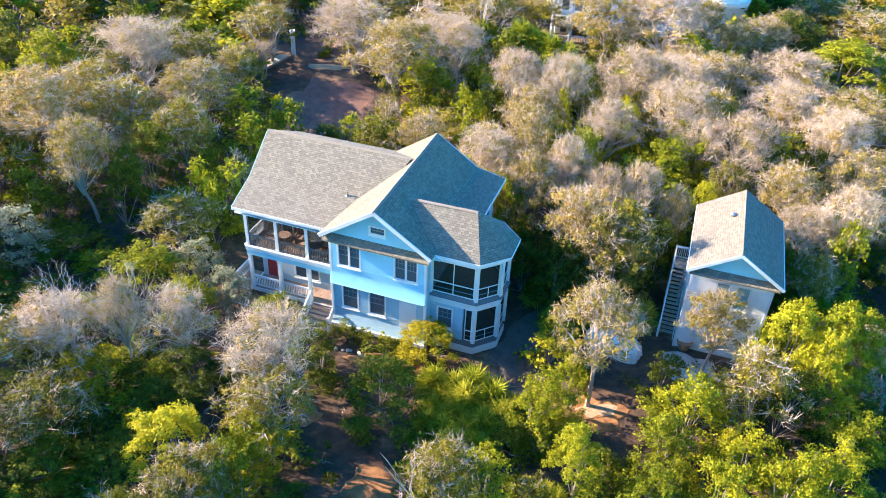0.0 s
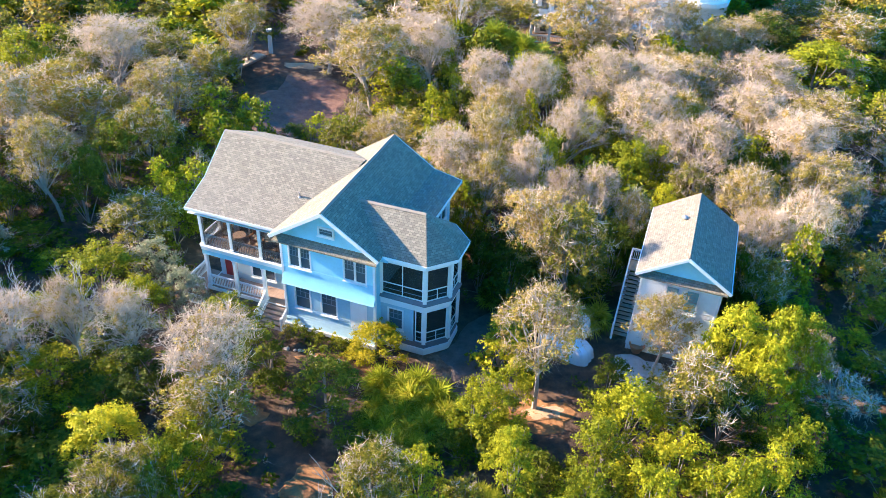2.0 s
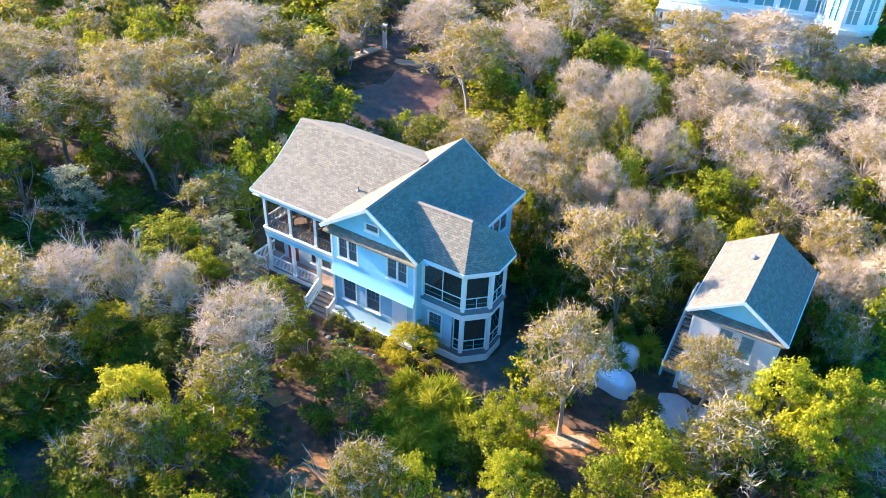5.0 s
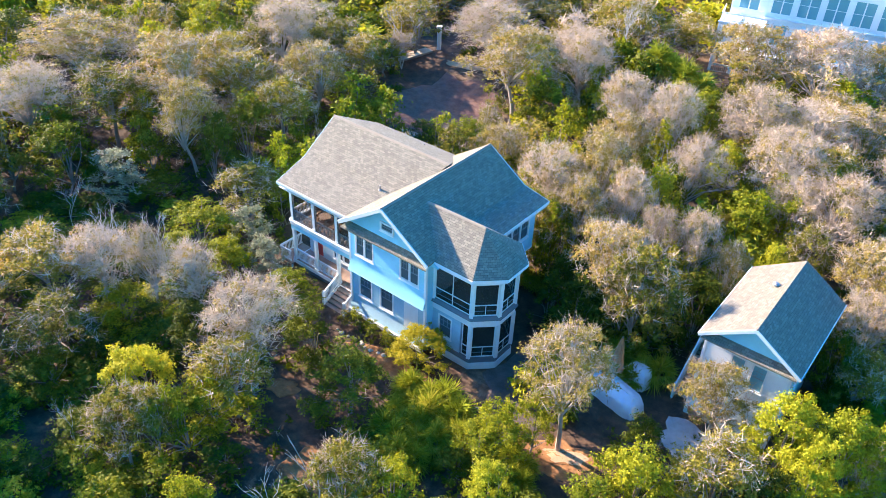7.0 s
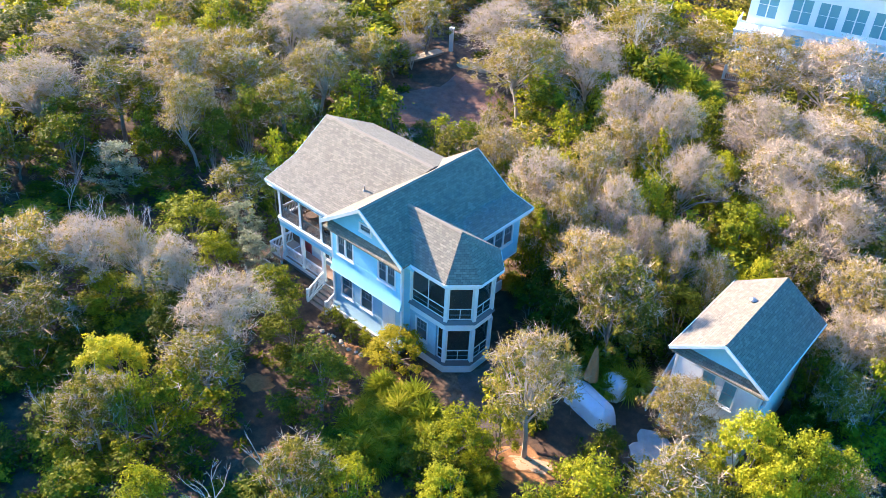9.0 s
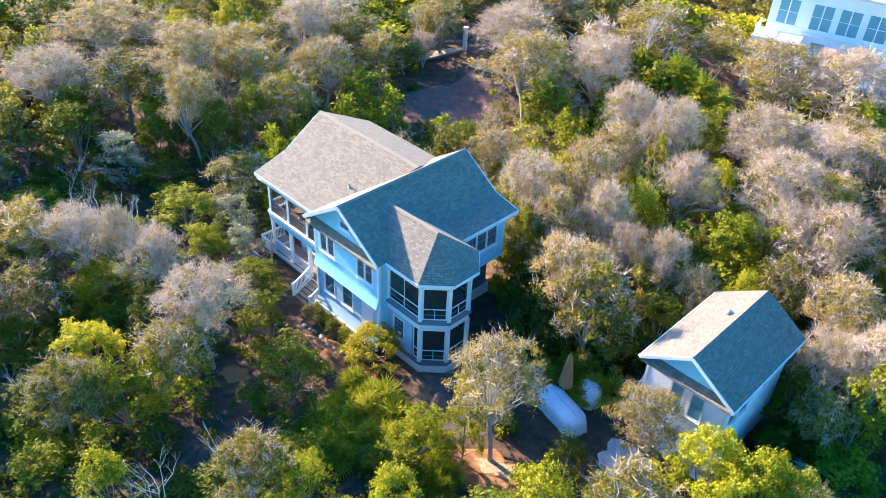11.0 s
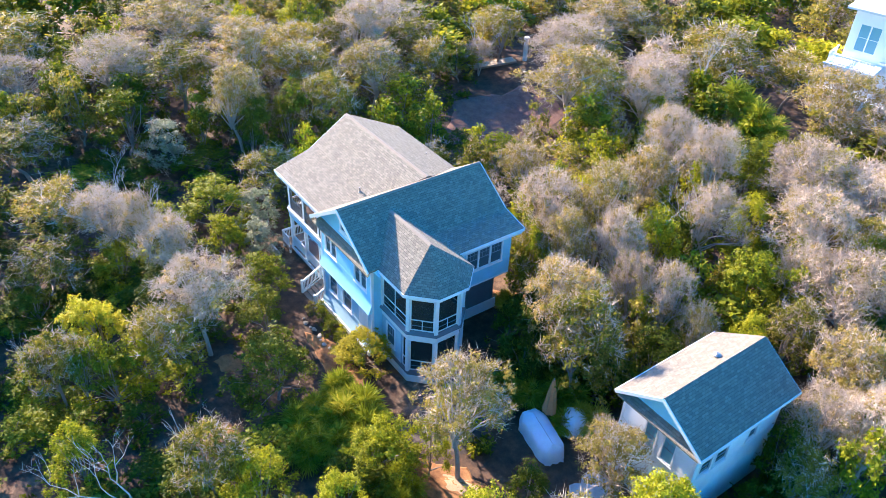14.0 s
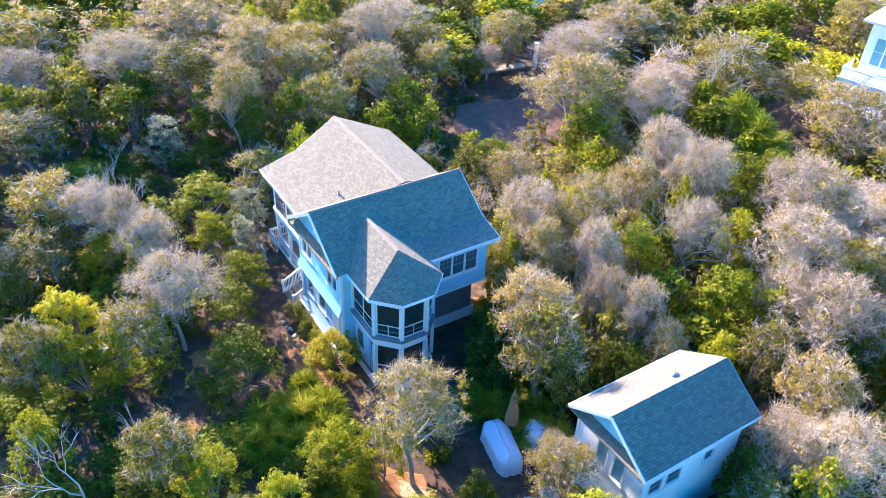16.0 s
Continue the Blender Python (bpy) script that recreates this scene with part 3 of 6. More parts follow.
for a, b in zip(COLS, COLS[1:] + (-3.2,)):
    railing(house, (a + 0.13, 1.36, F1), (b - 0.13, 1.36, F1))
    # added see-through dark sheet: dims the railing and the porch behind it
    bm = bmesh.new()
    panel(bm, (a, 1.28), (b, 1.28), 0.12, b - a - 0.12, F1 + 0.11, 6.56, 0.0, 0.0, 0.004)
    part("dark_mesh", bm, SCREEN, house, "dark see-through sheet added over the porch opening to dim it")
for a, b in zip(COLS, COLS[1:]):
    railing(house, (a + 0.13, 1.36, F0), (b - 0.13, 1.36, F0))
railing(house, (-9.6, 1.5, F1), (-9.6, 3.2, F1))
# steps at the front, with their stringers and hand rails
NST, RUN = 5, 0.30
for i in range(NST):
    bm = bmesh.new()
    z = F0 - (i + 1) * 0.155
    v1 = 1.2 - i * RUN
    box(bm, (-5.05, v1 - RUN - 0.03, z - 0.05), (-3.25, v1, z))
    box(bm, (-5.02, v1 - 0.03, z), (-3.28, v1, z + 0.10))
    part("step", bm, DECK, house, "worn brown timber step")
for u in (-5.12, -3.18):
    bm = bmesh.new()
    beam(bm, (u, 1.2, F0 - 0.22), (u, 1.2 - NST * RUN, -0.12), 0.06, 0.28)
    part("stringer", bm, TRIM, house)
    railing(house, (u, 1.15, F0 + 0.02), (u, 1.2 - NST * RUN, 0.0), 0.95)
    bm = bmesh.new()
    bevelled_box(bm, (u - 0.08, 1.1 - NST * RUN, -0.15), (u + 0.08, 1.26 - NST * RUN, 1.08), 0.012)
    part("newel_post", bm, TRIM, house)
# side deck at the west end, a step lower, with its railings
bm = bmesh.new()
box(bm, (-10.98, 1.02, 0.32), (-9.72, 3.18, 0.418))
side_deck = part("side_deck", bm, DECK, house)
for i in range(9):
    bm = bmesh.new()
    box(bm, (-11.0 + i * 0.145, 1.0, 0.42), (-11.0 + i * 0.145 + 0.137, 3.2, 0.48))
    part("plank", bm, DECK, side_deck)
for u, v in ((-10.9, 1.1), (-10.9, 3.1), (-9.85, 1.1), (-9.85, 3.1)):
    bm = bmesh.new()
    box(bm, (u - 0.06, v - 0.06, -0.2), (u + 0.06, v + 0.06, 0.42))
    part("deck_post", bm, TRIM, house)
railing(house, (-10.95, 1.05, 0.48), (-9.8, 1.05, 0.48), 0.95)
railing(house, (-10.95, 1.05, 0.48), (-10.95, 3.15, 0.48), 0.95)
railing(house, (-10.95, 0.0, -0.1), (-9.2, 0.0, -0.1), 0.8)

# ---- screened bay ----
BAY = [(3.2, 1.2), (6.14, 1.19), (7.33, 2.38), (7.33, 4.06), (6.14, 5.25), (4.4, 5.25)]
EC = (5.3, 3.22)


def screen_bay(a, b, z0, z1, mid=True, upright=0, name="screen_panel"):
    """One screened opening: frame bars, guard rail and the mesh."""
    L = math.hypot(b[0] - a[0], b[1] - a[1])
    bm = bmesh.new()
    m = 0.12
    ring(bm, a, b, m, L - m, z0, z1, 0.06, 0.0, 0.06)
    fr = part(name, bm, TRIM, house, "white-framed insect screen")
    if mid:
        bm = bmesh.new()
        panel(bm, a, b, m + 0.05, L - m - 0.05, z0 + 0.78, z0 + 0.84, 0.0, 0.0, 0.06)
        part("guard_rail", bm, TRIM, fr)
        bm = bmesh.new()
        panel(bm, a, b, m + 0.05, L - m - 0.05, z0 + 0.36, z0 + 0.39, -0.005, -0.005, 0.05)
        part("guard_rail", bm, BARS, fr)
    for k in range(upright):
        s = L * (k + 1) / (upright + 1)
        bm = bmesh.new()
        panel(bm, a, b, s - 0.025, s + 0.025, z0 + 0.06, z1 - 0.06, 0.004, 0.004, 0.055)
        part("stile", bm, TRIM, fr)
    if not upright and mid and L > 1.2:
        bm = bmesh.new()
        panel(bm, a, b, L / 2 - 0.02, L / 2 + 0.02, z0 + 0.07, z0 + 0.78, 0.0, 0.0, 0.05)
        part("stile", bm, TRIM, fr)
    bm = bmesh.new()
    panel(bm, a, b, m + 0.05, L - m - 0.05, z0 + 0.07, z1 - 0.07, -0.03, -0.03, 0.034)
    part("dark_mesh", bm, SCREEN, fr, "dark insect mesh")
    return fr


def bay_post(p, z0, z1, w=0.24):
    ang = math.atan2(p[1] - EC[1], p[0] - EC[0])
    bm = bmesh.new()
    bevelled_box(bm, (-w / 2, -w / 2, z0), (w / 2, w / 2, z1), 0.012)
    o = part("bay_post", bm, TRIM, house, "white corner post of the screened porch")
    o.matrix_basis = Matrix.Translation((p[0], p[1], 0)) @ Matrix.Rotation(ang, 4, "Z")
    return o


# upper level
for i in range(5):
    screen_bay(BAY[i], BAY[i + 1], 4.22, 6.60, upright=1 if i == 0 else 0)
for p in BAY[1:5]:
    bay_post(p, 4.15, 6.68)
    bay_post(p, 0.85, 3.45)
bm = bmesh.new()
bevelled_box(bm, (3.2, 1.1, 4.15), (3.36, 1.26, 6.68), 0.01)
part("bay_post", bm, TRIM, house)


def ring_band(z0, z1, out0, out1, name, material, back=0.16):
    """A band that follows the bay all round, mitred at its corners."""
    def offset(o):
        res = []
        for i, p in enumerate(BAY):
            v = Vector((p[0] - EC[0], p[1] - EC[1], 0))
            if i in (0,):
                res.append((p[0], p[1] - o))
            elif i == 5:
                res.append((p[0], p[1] + o))
            else:
                res.append((p[0] + v.x / v.length * o * 1.08, p[1] + v.y / v.length * o * 1.08))
        return res
    o0, o1, inn = offset(out0), offset(out1), offset(-back)
    bm = bmesh.new()
    for i in range(5):
        vs = [bm.verts.new((*p, z)) for p, z in ((o0[i], z0), (o0[i + 1], z0), (o1[i + 1], z1), (o1[i], z1), (inn[i], z0), (inn[i + 1], z0), (inn[i + 1], z1), (inn[i], z1))]
        for f in ((0, 1, 2, 3), (5, 4, 7, 6), (4, 5, 1, 0), (3, 2, 6, 7), (4, 0, 3, 7), (1, 5, 6, 2)):
            bm.faces.new([vs[k] for k in f])
    return part(name, bm, material, house)


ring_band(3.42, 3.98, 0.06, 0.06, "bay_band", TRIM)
ring_band(3.98, 4.20, 0.22, 0.05, "bay_skirt", DARKGREY)
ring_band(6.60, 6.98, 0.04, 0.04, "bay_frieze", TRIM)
ring_band(0.42, 0.86, 0.03, 0.02, "bay_sill", DARKGREY)
ring_band(-0.15, 0.45, 0.10, 0.10, "bay_base", TRIM)
LOWF = ((3.2, 1.2), (5.42, 1.195))
wall_of("wall", *LOWF, 0.85, 3.45, [(0.55, 1.5, 1.55, 3.1)], PALEBLUE)
window(house, *LOWF, 0.55, 1.5, 1.55, 3.1)
screen_bay((5.42, 1.195), BAY[1], 0.9, 3.40)
for i in range(1, 5):
    screen_bay(BAY[i], BAY[i + 1], 0.9, 3.40)
for z in (0.72, 4.05):
    bm = bmesh.new()
    vs = [bm.verts.new((*p, z)) for p in BAY + [(3.3, 5.25)]]
    bm.faces.new(vs)
    r = bmesh.ops.extrude_face_region(bm, geom=bm.faces[:])
    bmesh.ops.translate(bm, verts=[e for e in r["geom"] if isinstance(e, bmesh.types.BMVert)], vec=(0, 0, -0.12))
    part("bay_floor", bm, DECK, house)
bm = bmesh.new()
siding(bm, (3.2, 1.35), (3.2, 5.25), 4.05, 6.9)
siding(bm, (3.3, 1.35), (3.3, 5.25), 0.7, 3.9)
o = part("bay_inner_wall", bm, SHADEWALL, house)
o["kind"] = "stuff"

# ---- roofs ----
T = 0.16
RIDGE, SL = 9.80, 0.667
zb = RIDGE - SL * 3.0


def roof_plane(pts, label="", along=None, name="roof_plane", material=None):
    bm = bmesh.new()
    slab(bm, pts, T, along)
    return part(name, bm, material or ROOF, house, label)


# gable block: west slope, east slope, eastern flare
roof_plane([(0, 0, RIDGE), (-3.6, 0, RIDGE - SL * 3.6), (-3.6, 10.87, RIDGE - SL * 3.6), (0, 10.87, RIDGE)], "sunlit tan shingle slope of the gable")
roof_plane([(0, 0, RIDGE), (3.6, 0, RIDGE - SL * 3.6), (3.6, 1.3, RIDGE - SL * 3.6), (3.0, 1.3, zb), (3.0, 10.87, zb), (0, 10.87, RIDGE)], "shaded shingle slope of the gable")
roof_plane([(3.0, 3.3, zb), (5.02, 3.3, 7.36), (5.02, 10.87, 7.36), (3.0, 10.87, zb)], "flatter flared eave of the shaded slope")
RW, EV, BV, ZE, ZB, ZW = 6.83, 0.55, 3.5, 7.43, 8.02, 9.80
RV, RZ = 11.5, 7.45
roof_plane([(-10.73, RW, ZW), (-10.36, BV, ZB), (-1.5, BV, ZB), (-0.3, RW, ZW)], "long tan shingle slope over the porches")
roof_plane([(-10.36, BV, ZB), (-9.97, EV, ZE), (-3.3, EV, ZE), (-2.2, BV, ZB)], "flatter tan shingle skirt over the porches")
roof_plane([(-0.3, RW, ZW), (-2.6, RV, RZ), (-10.85, RV, RZ), (-10.73, RW, ZW)], "rear shingle slope")
BR, AP = 9.18, (5.33, 3.22, 9.24)
OCT = [(AP[0] + 2.72 * math.cos(radians(a)), AP[1] + 2.72 * math.sin(radians(a)), 7.28) for a in (-67.5, -22.5, 22.5, 67.5)]
roof_plane([(0.8, 3.22, BR), (3.62, OCT[0][1], 7.30), OCT[0], AP], "sunlit shingle slope of the screened bay", (1, 0, 0), "bay_roof")
for i in range(3):
    roof_plane([AP, OCT[i], OCT[i + 1]], "", None, "bay_roof")
roof_plane([AP, OCT[3], (3.6, OCT[3][1], 7.30), (0.8, 3.22, BR)], "", (1, 0, 0), "bay_roof")
# pent roof at the foot of the gable
bm = bmesh.new()
slab(bm, [(-3.5, 0.02, 6.98), (3.5, 0.02, 6.98), (3.2, 0.56, 7.28), (-3.2, 0.56, 7.28)], 0.10)
part("pent_roof", bm, ROOF, house)
# barge boards, fascias, soffits
for sgn in (-1, 1):
    bm = bmesh.new()
    beam(bm, (0, -0.03, RIDGE - 0.12), (sgn * 3.62, -0.03, RIDGE - SL * 3.62 - 0.12), 0.06, 0.24)
    part("barge_board", bm, TRIM, house)
    bm = bmesh.new()
    slab(bm, [(0, 0.0, RIDGE - T - 0.004), (sgn * 3.55, 0.0, RIDGE - SL * 3.55 - T - 0.004), (sgn * 3.55, 0.6, RIDGE - SL * 3.55 - T - 0.004), (0, 0.6, RIDGE - T - 0.004)], 0.03)
    part("soffit", bm, BLUE, house)


def eave_board(p, q, h=0.20, name="eave_board", material=None):
    bm = bmesh.new()
    beam(bm, p, q, 0.05, h)
    return part(name, bm, material or TRIM, house)


eave_board((-9.97, EV - 0.03, ZE - 0.11), (-3.3, EV - 0.03, ZE - 0.11))
eave_board((-9.99, EV, ZE - 0.11), (-10.38, BV, ZB - 0.11), 0.16, material=BLUE)
eave_board((-10.38, BV, ZB - 0.11), (-10.75, RW, ZW - 0.11), 0.16, material=BLUE)
eave_board((-10.75, RW, ZW - 0.11), (-10.87, RV, RZ - 0.11), 0.16, material=BLUE)
eave_board((5.04, 5.6, 7.25), (5.04, 10.87, 7.25))
eave_board((0, 10.9, RIDGE - 0.11), (3.0, 10.9, zb - 0.11))
eave_board((3.0, 10.9, zb - 0.11), (5.04, 10.9, 7.25))
eave_board((3.6, OCT[0][1] - 0.03, 7.19), (OCT[0][0], OCT[0][1] - 0.03, 7.19))
for i in range(3):
    p, q = Vector(OCT[i]), Vector(OCT[i + 1])
    eave_board(p - Vector((0, 0, 0.10)), q - Vector((0, 0, 0.10)))
bm = bmesh.new()
box(bm, (-9.9, 0.6, 6.96), (-3.2, 3.4, 7.0))
part("soffit", bm, CEIL, house)
bm = bmesh.new()
box(bm, (4.3, 5.6, 6.94), (4.95, 10.8, 6.98))
part("soffit", bm, CEIL, house)
bm = bmesh.new()
vs = [bm.verts.new((p[0] - 0.05, p[1], 7.0)) for p in [(3.3, OCT[0][1], 0)] + OCT + [(3.3, OCT[3][1], 0)]]
bm.faces.new(vs)
r = bmesh.ops.extrude_face_region(bm, geom=bm.faces[:])
bmesh.ops.translate(bm, verts=[e for e in r["geom"] if isinstance(e, bmesh.types.BMVert)], vec=(0, 0, 0.05))
part("soffit", bm, CEIL, house)
# west gable end above the porch roof
bm = bmesh.new()
vs = [bm.verts.new(p) for p in ((-9.6, 3.4, 6.9), (-9.6, 10.4, 6.9), (-9.6, 10.4, 7.6), (-9.6, 6.83, 9.6), (-9.6, 3.4, 7.8))]
f = bm.faces.new(vs)
r = bmesh.ops.extrude_face_region(bm, geom=[f])
bmesh.ops.translate(bm, verts=[e for e in r["geom"] if isinstance(e, bmesh.types.BMVert)], vec=(0.12, 0, 0))
part("gable_wall", bm, BLUE, house)


def ridge_cap(p, q):
    bm = bmesh.new()
    p, q = Vector(p), Vector(q)
    n = max(2, int((q - p).length / 0.3))
    for i in range(n):
        a, b = p + (q - p) * (i / n), p + (q - p) * ((i + 1.1) / n)
        d = (q - p).normalized()
        s = d.cross(Vector((0, 0, 1))).normalized() * 0.15
        up = Vector((0, 0, 0.035))
        vs = [bm.verts.new(v) for v in (a - s - up * 1.6, a + up * 0.6, a + s - up * 1.6, b - s - up * 2.0, b + up * 0.2, b + s - up * 2.0)]
        bm.faces.new((vs[0], vs[1], vs[4], vs[3]))
        bm.faces.new((vs[1], vs[2], vs[5], vs[4]))
    o = part("ridge_cap", bm, CAP, house)
    o["kind"] = "stuff"


ridge_cap((0, 0, RIDGE + 0.01), (0, 10.87, RIDGE + 0.01))
ridge_cap((-10.73, RW, ZW + 0.01), (-0.3, RW, ZW + 0.01))
ridge_cap((0.9, 3.22, BR + 0.01), (AP[0], AP[1], AP[2] + 0.01))


def vent_pipe(parent, x, y, z, h=0.34, r=0.05):
    bm = bmesh.new()
    bmesh.ops.create_cone(bm, cap_ends=True, segments=12, radius1=r * 2.4, radius2=r * 1.1, depth=0.1, matrix=Matrix.Translation((x, y, z + 0.03)))
    bmesh.ops.create_cone(bm, cap_ends=True, segments=12, radius1=r, radius2=r, depth=h, matrix=Matrix.Translation((x, y, z + h / 2)))
    return part("vent_pipe", bm, METAL, parent, "short metal roof vent pipe")


vent_pipe(house, -3.4, 3.6, 8.05)
vent_pipe(house, -5.2, 10.2, 7.85)

# ---- the outbuilding ----
garage = thing("garage", HOUSE, "small white two-storey garage with shingle roof and outside stair", "outbuilding")
G0, G1, GV0, GV1 = 18.2, 22.9, 6.85, 13.9
GE, GR, GZ, GX = 6.40, 20.57, 8.20, 2.78


def gwall(a, b, z0, z1, holes=()):
    bm = bmesh.new()
    siding(bm, a, b, z0, z1, holes)
    o = part("wall", bm, GWHITE, garage)
    o["kind"] = "stuff"
    return o


GF, GEAST = ((G0, GV0), (G1, GV0)), ((G1, GV0), (G1, GV1))
f_holes = [(1.55, 2.3, 3.9, 5.6), (2.75, 3.5, 3.9, 5.6)]
e_holes = [(0.55, 1.45, 4.0, 5.0), (1.75, 2.75, 4.0, 5.0), (4.4, 5.1, 4.2, 5.0)]
gwall(*GF, -0.2, 6.2, f_holes + [(0.9, 3.8, -0.2, 2.2)])
gwall(*GEAST, -0.2, 6.2, e_holes)
gwall((G1, GV1), (G0, GV1), -0.2, 6.2)
gwall((G0, GV1), (G0, GV0), -0.2, 6.2, [(2.0, 2.9, 3.1, 5.15)])
for s0, s1, z0, z1 in f_holes:
    window(garage, *GF, s0, s1, z0, z1, sashes=2 if s1 - s0 > 1.2 else 1, glass=TEAL)
for s0, s1, z0, z1 in e_holes:
    window(garage, *GEAST, s0, s1, z0, z1, muntin_top=False)
bm = bmesh.new()
panel(bm, (G0, GV1), (G0, GV0), 2.0, 2.9, 3.1, 5.15, -0.03, -0.03, 0.08)
part("upper_door", bm, TRIM, garage, "white door at the stair head")
bm = bmesh.new()
for k in range(4):
    panel(bm, *GF, 0.9, 3.8, -0.2 + k * 0.6, 0.38 + k * 0.6, -0.05, -0.05, 0.09)
part("garage_door", bm, GWHITE, garage, "white sectional garage door")
bm = bmesh.new()
box(bm, (G0 + 0.05, GV0 + 0.1, 2.7), (G1 - 0.05, GV1 - 0.1, 2.85))
part("inner_floor", bm, DECK, garage)
# gable triangles
for v, s in ((GV0, 1), (GV1, -1)):
    bm = bmesh.new()
    w = (G1 - G0) / 2
    c = (G0 + G1) / 2
    vs = [bm.verts.new(p) for p in ((c - w, v, 6.2), (c + w, v, 6.2), (c + w, v, 6.32), (c, v, 7.98), (c - w, v, 6.32))]
    f = bm.faces.new(vs)
    r = bmesh.ops.extrude_face_region(bm, geom=[f])
    bmesh.ops.translate(bm, verts=[e for e in r["geom"] if isinstance(e, bmesh.types.BMVert)], vec=(0, 0.12 * s, 0))
    part("gable_wall", bm, BLUE, garage, "blue gable end")
bm = bmesh.new()
gs = (GZ - GE) / GX
slab(bm, [(GR, 6.35, GZ), (GR - GX, 6.35, GE), (GR - GX, 14.35, GE), (GR, 14.35, GZ)], 0.14)
part("roof_plane", bm, GROOF, garage, "sunlit pale tan shingle slope")
bm = bmesh.new()
slab(bm, [(GR, 6.35, GZ), (GR, 14.35, GZ), (GR + GX, 14.35, GE), (GR + GX, 6.35, GE)], 0.14)
part("roof_plane", bm, GROOF, garage, "shaded shingle slope")
bm = bmesh.new()
slab(bm, [(GR - GX + 0.15, 6.36, 6.15), (GR + GX - 0.15, 6.36, 6.15), (GR + GX - 0.4, 6.86, 6.42), (GR - GX + 0.4, 6.86, 6.42)], 0.09)
part("pent_roof", bm, ROOF, garage, "narrow shingle pent roof under the gable")
for sgn in (-1, 1):
    for v in (6.32, 14.38):
        bm = bmesh.new()
        beam(bm, (GR, v, GZ - 0.12), (GR + sgn * (GX + 0.02), v, GE - 0.12), 0.05, 0.20 if v < 10 else 0.12)
        part("barge_board", bm, TRIM if v < 10 else BLUE, garage)
    bm = bmesh.new()
    beam(bm, (GR + sgn * (GX + 0.02), 6.35, GE - 0.09), (GR + sgn * (GX + 0.02), 14.35, GE - 0.09), 0.05, 0.18)
    part("eave_board", bm, TRIM, garage)
for u in (G0, G1):
    bm = bmesh.new()
    bevelled_box(bm, (u - 0.08, GV0 - 0.05, -0.2), (u + 0.08, GV0 + 0.11, 6.2), 0.01)
    part("corner_board", bm, TRIM, garage)
bm = bmesh.new()
bmesh.ops.create_cone(bm, cap_ends=True, segments=14, radius1=0.16, radius2=0.16, depth=0.14, matrix=Matrix.Translation((19.9, 11.3, 7.86)))
bmesh.ops.create_cone(bm, cap_ends=True, segments=14, radius1=0.22, radius2=0.10, depth=0.10, matrix=Matrix.Translation((19.9, 11.3, 7.98)))
part("roof_vent", bm, METAL, garage, "round metal roof vent")
# outside stair along the west wall
SU0, SU1, N = 17.08, 18.08, 16
LZ, V_TOP, V_FOOT = 3.05, 11.2, 7.5
for i in range(N):
    k = (i + 1) / (N + 1)
    z, v = LZ * (1 - k), V_TOP + (V_FOOT - V_TOP) * k
    bm = bmesh.new()
    box(bm, (SU0 + 0.05, v - 0.02, z - 0.045), (SU1 - 0.02, v + 0.25, z))
    part("stair_tread", bm, STAIR, garage, "weathered brown timber tread, lightened for its sunlight")
for u in (SU0 + 0.02, SU1):
    bm = bmesh.new()
    beam(bm, (u, V_TOP + 0.1, LZ - 0.12), (u, V_FOOT - 0.1, -0.18), 0.05, 0.30)
    part("stringer", bm, TRIM, garage)
bm = bmesh.new()
for i in range(9):
    box(bm, (SU0, V_TOP + 0.02 + i * 0.138, LZ - 0.05), (SU1 + 0.05, V_TOP + 0.02 + i * 0.138 + 0.13, LZ))
part("landing", bm, STAIR, garage, "timber landing at the stair head")["kind"] = "stuff"
bm = bmesh.new()
for u in (SU0 + 0.06, SU1 - 0.1):
    for v in (V_TOP + 0.1, V_TOP + 1.15):
        box(bm, (u - 0.06, v - 0.06, -0.2), (u + 0.06, v + 0.06, LZ - 0.05))
part("landing_post", bm, TRIM, garage)
railing(garage, (SU0, V_FOOT + 0.05, 0.10), (SU0, V_TOP, LZ), 0.95)
railing(garage, (SU0, V_TOP, LZ), (SU0, V_TOP + 1.22, LZ), 0.95)
railing(garage, (SU0, V_TOP + 1.22, LZ), (SU1, V_TOP + 1.22, LZ), 0.95)
bm = bmesh.new()
bevelled_box(bm, (SU0 - 0.07, V_FOOT - 0.1, -0.2), (SU0 + 0.07, V_FOOT + 0.04, 1.15), 0.01)
part("newel_post", bm, TRIM, garage)


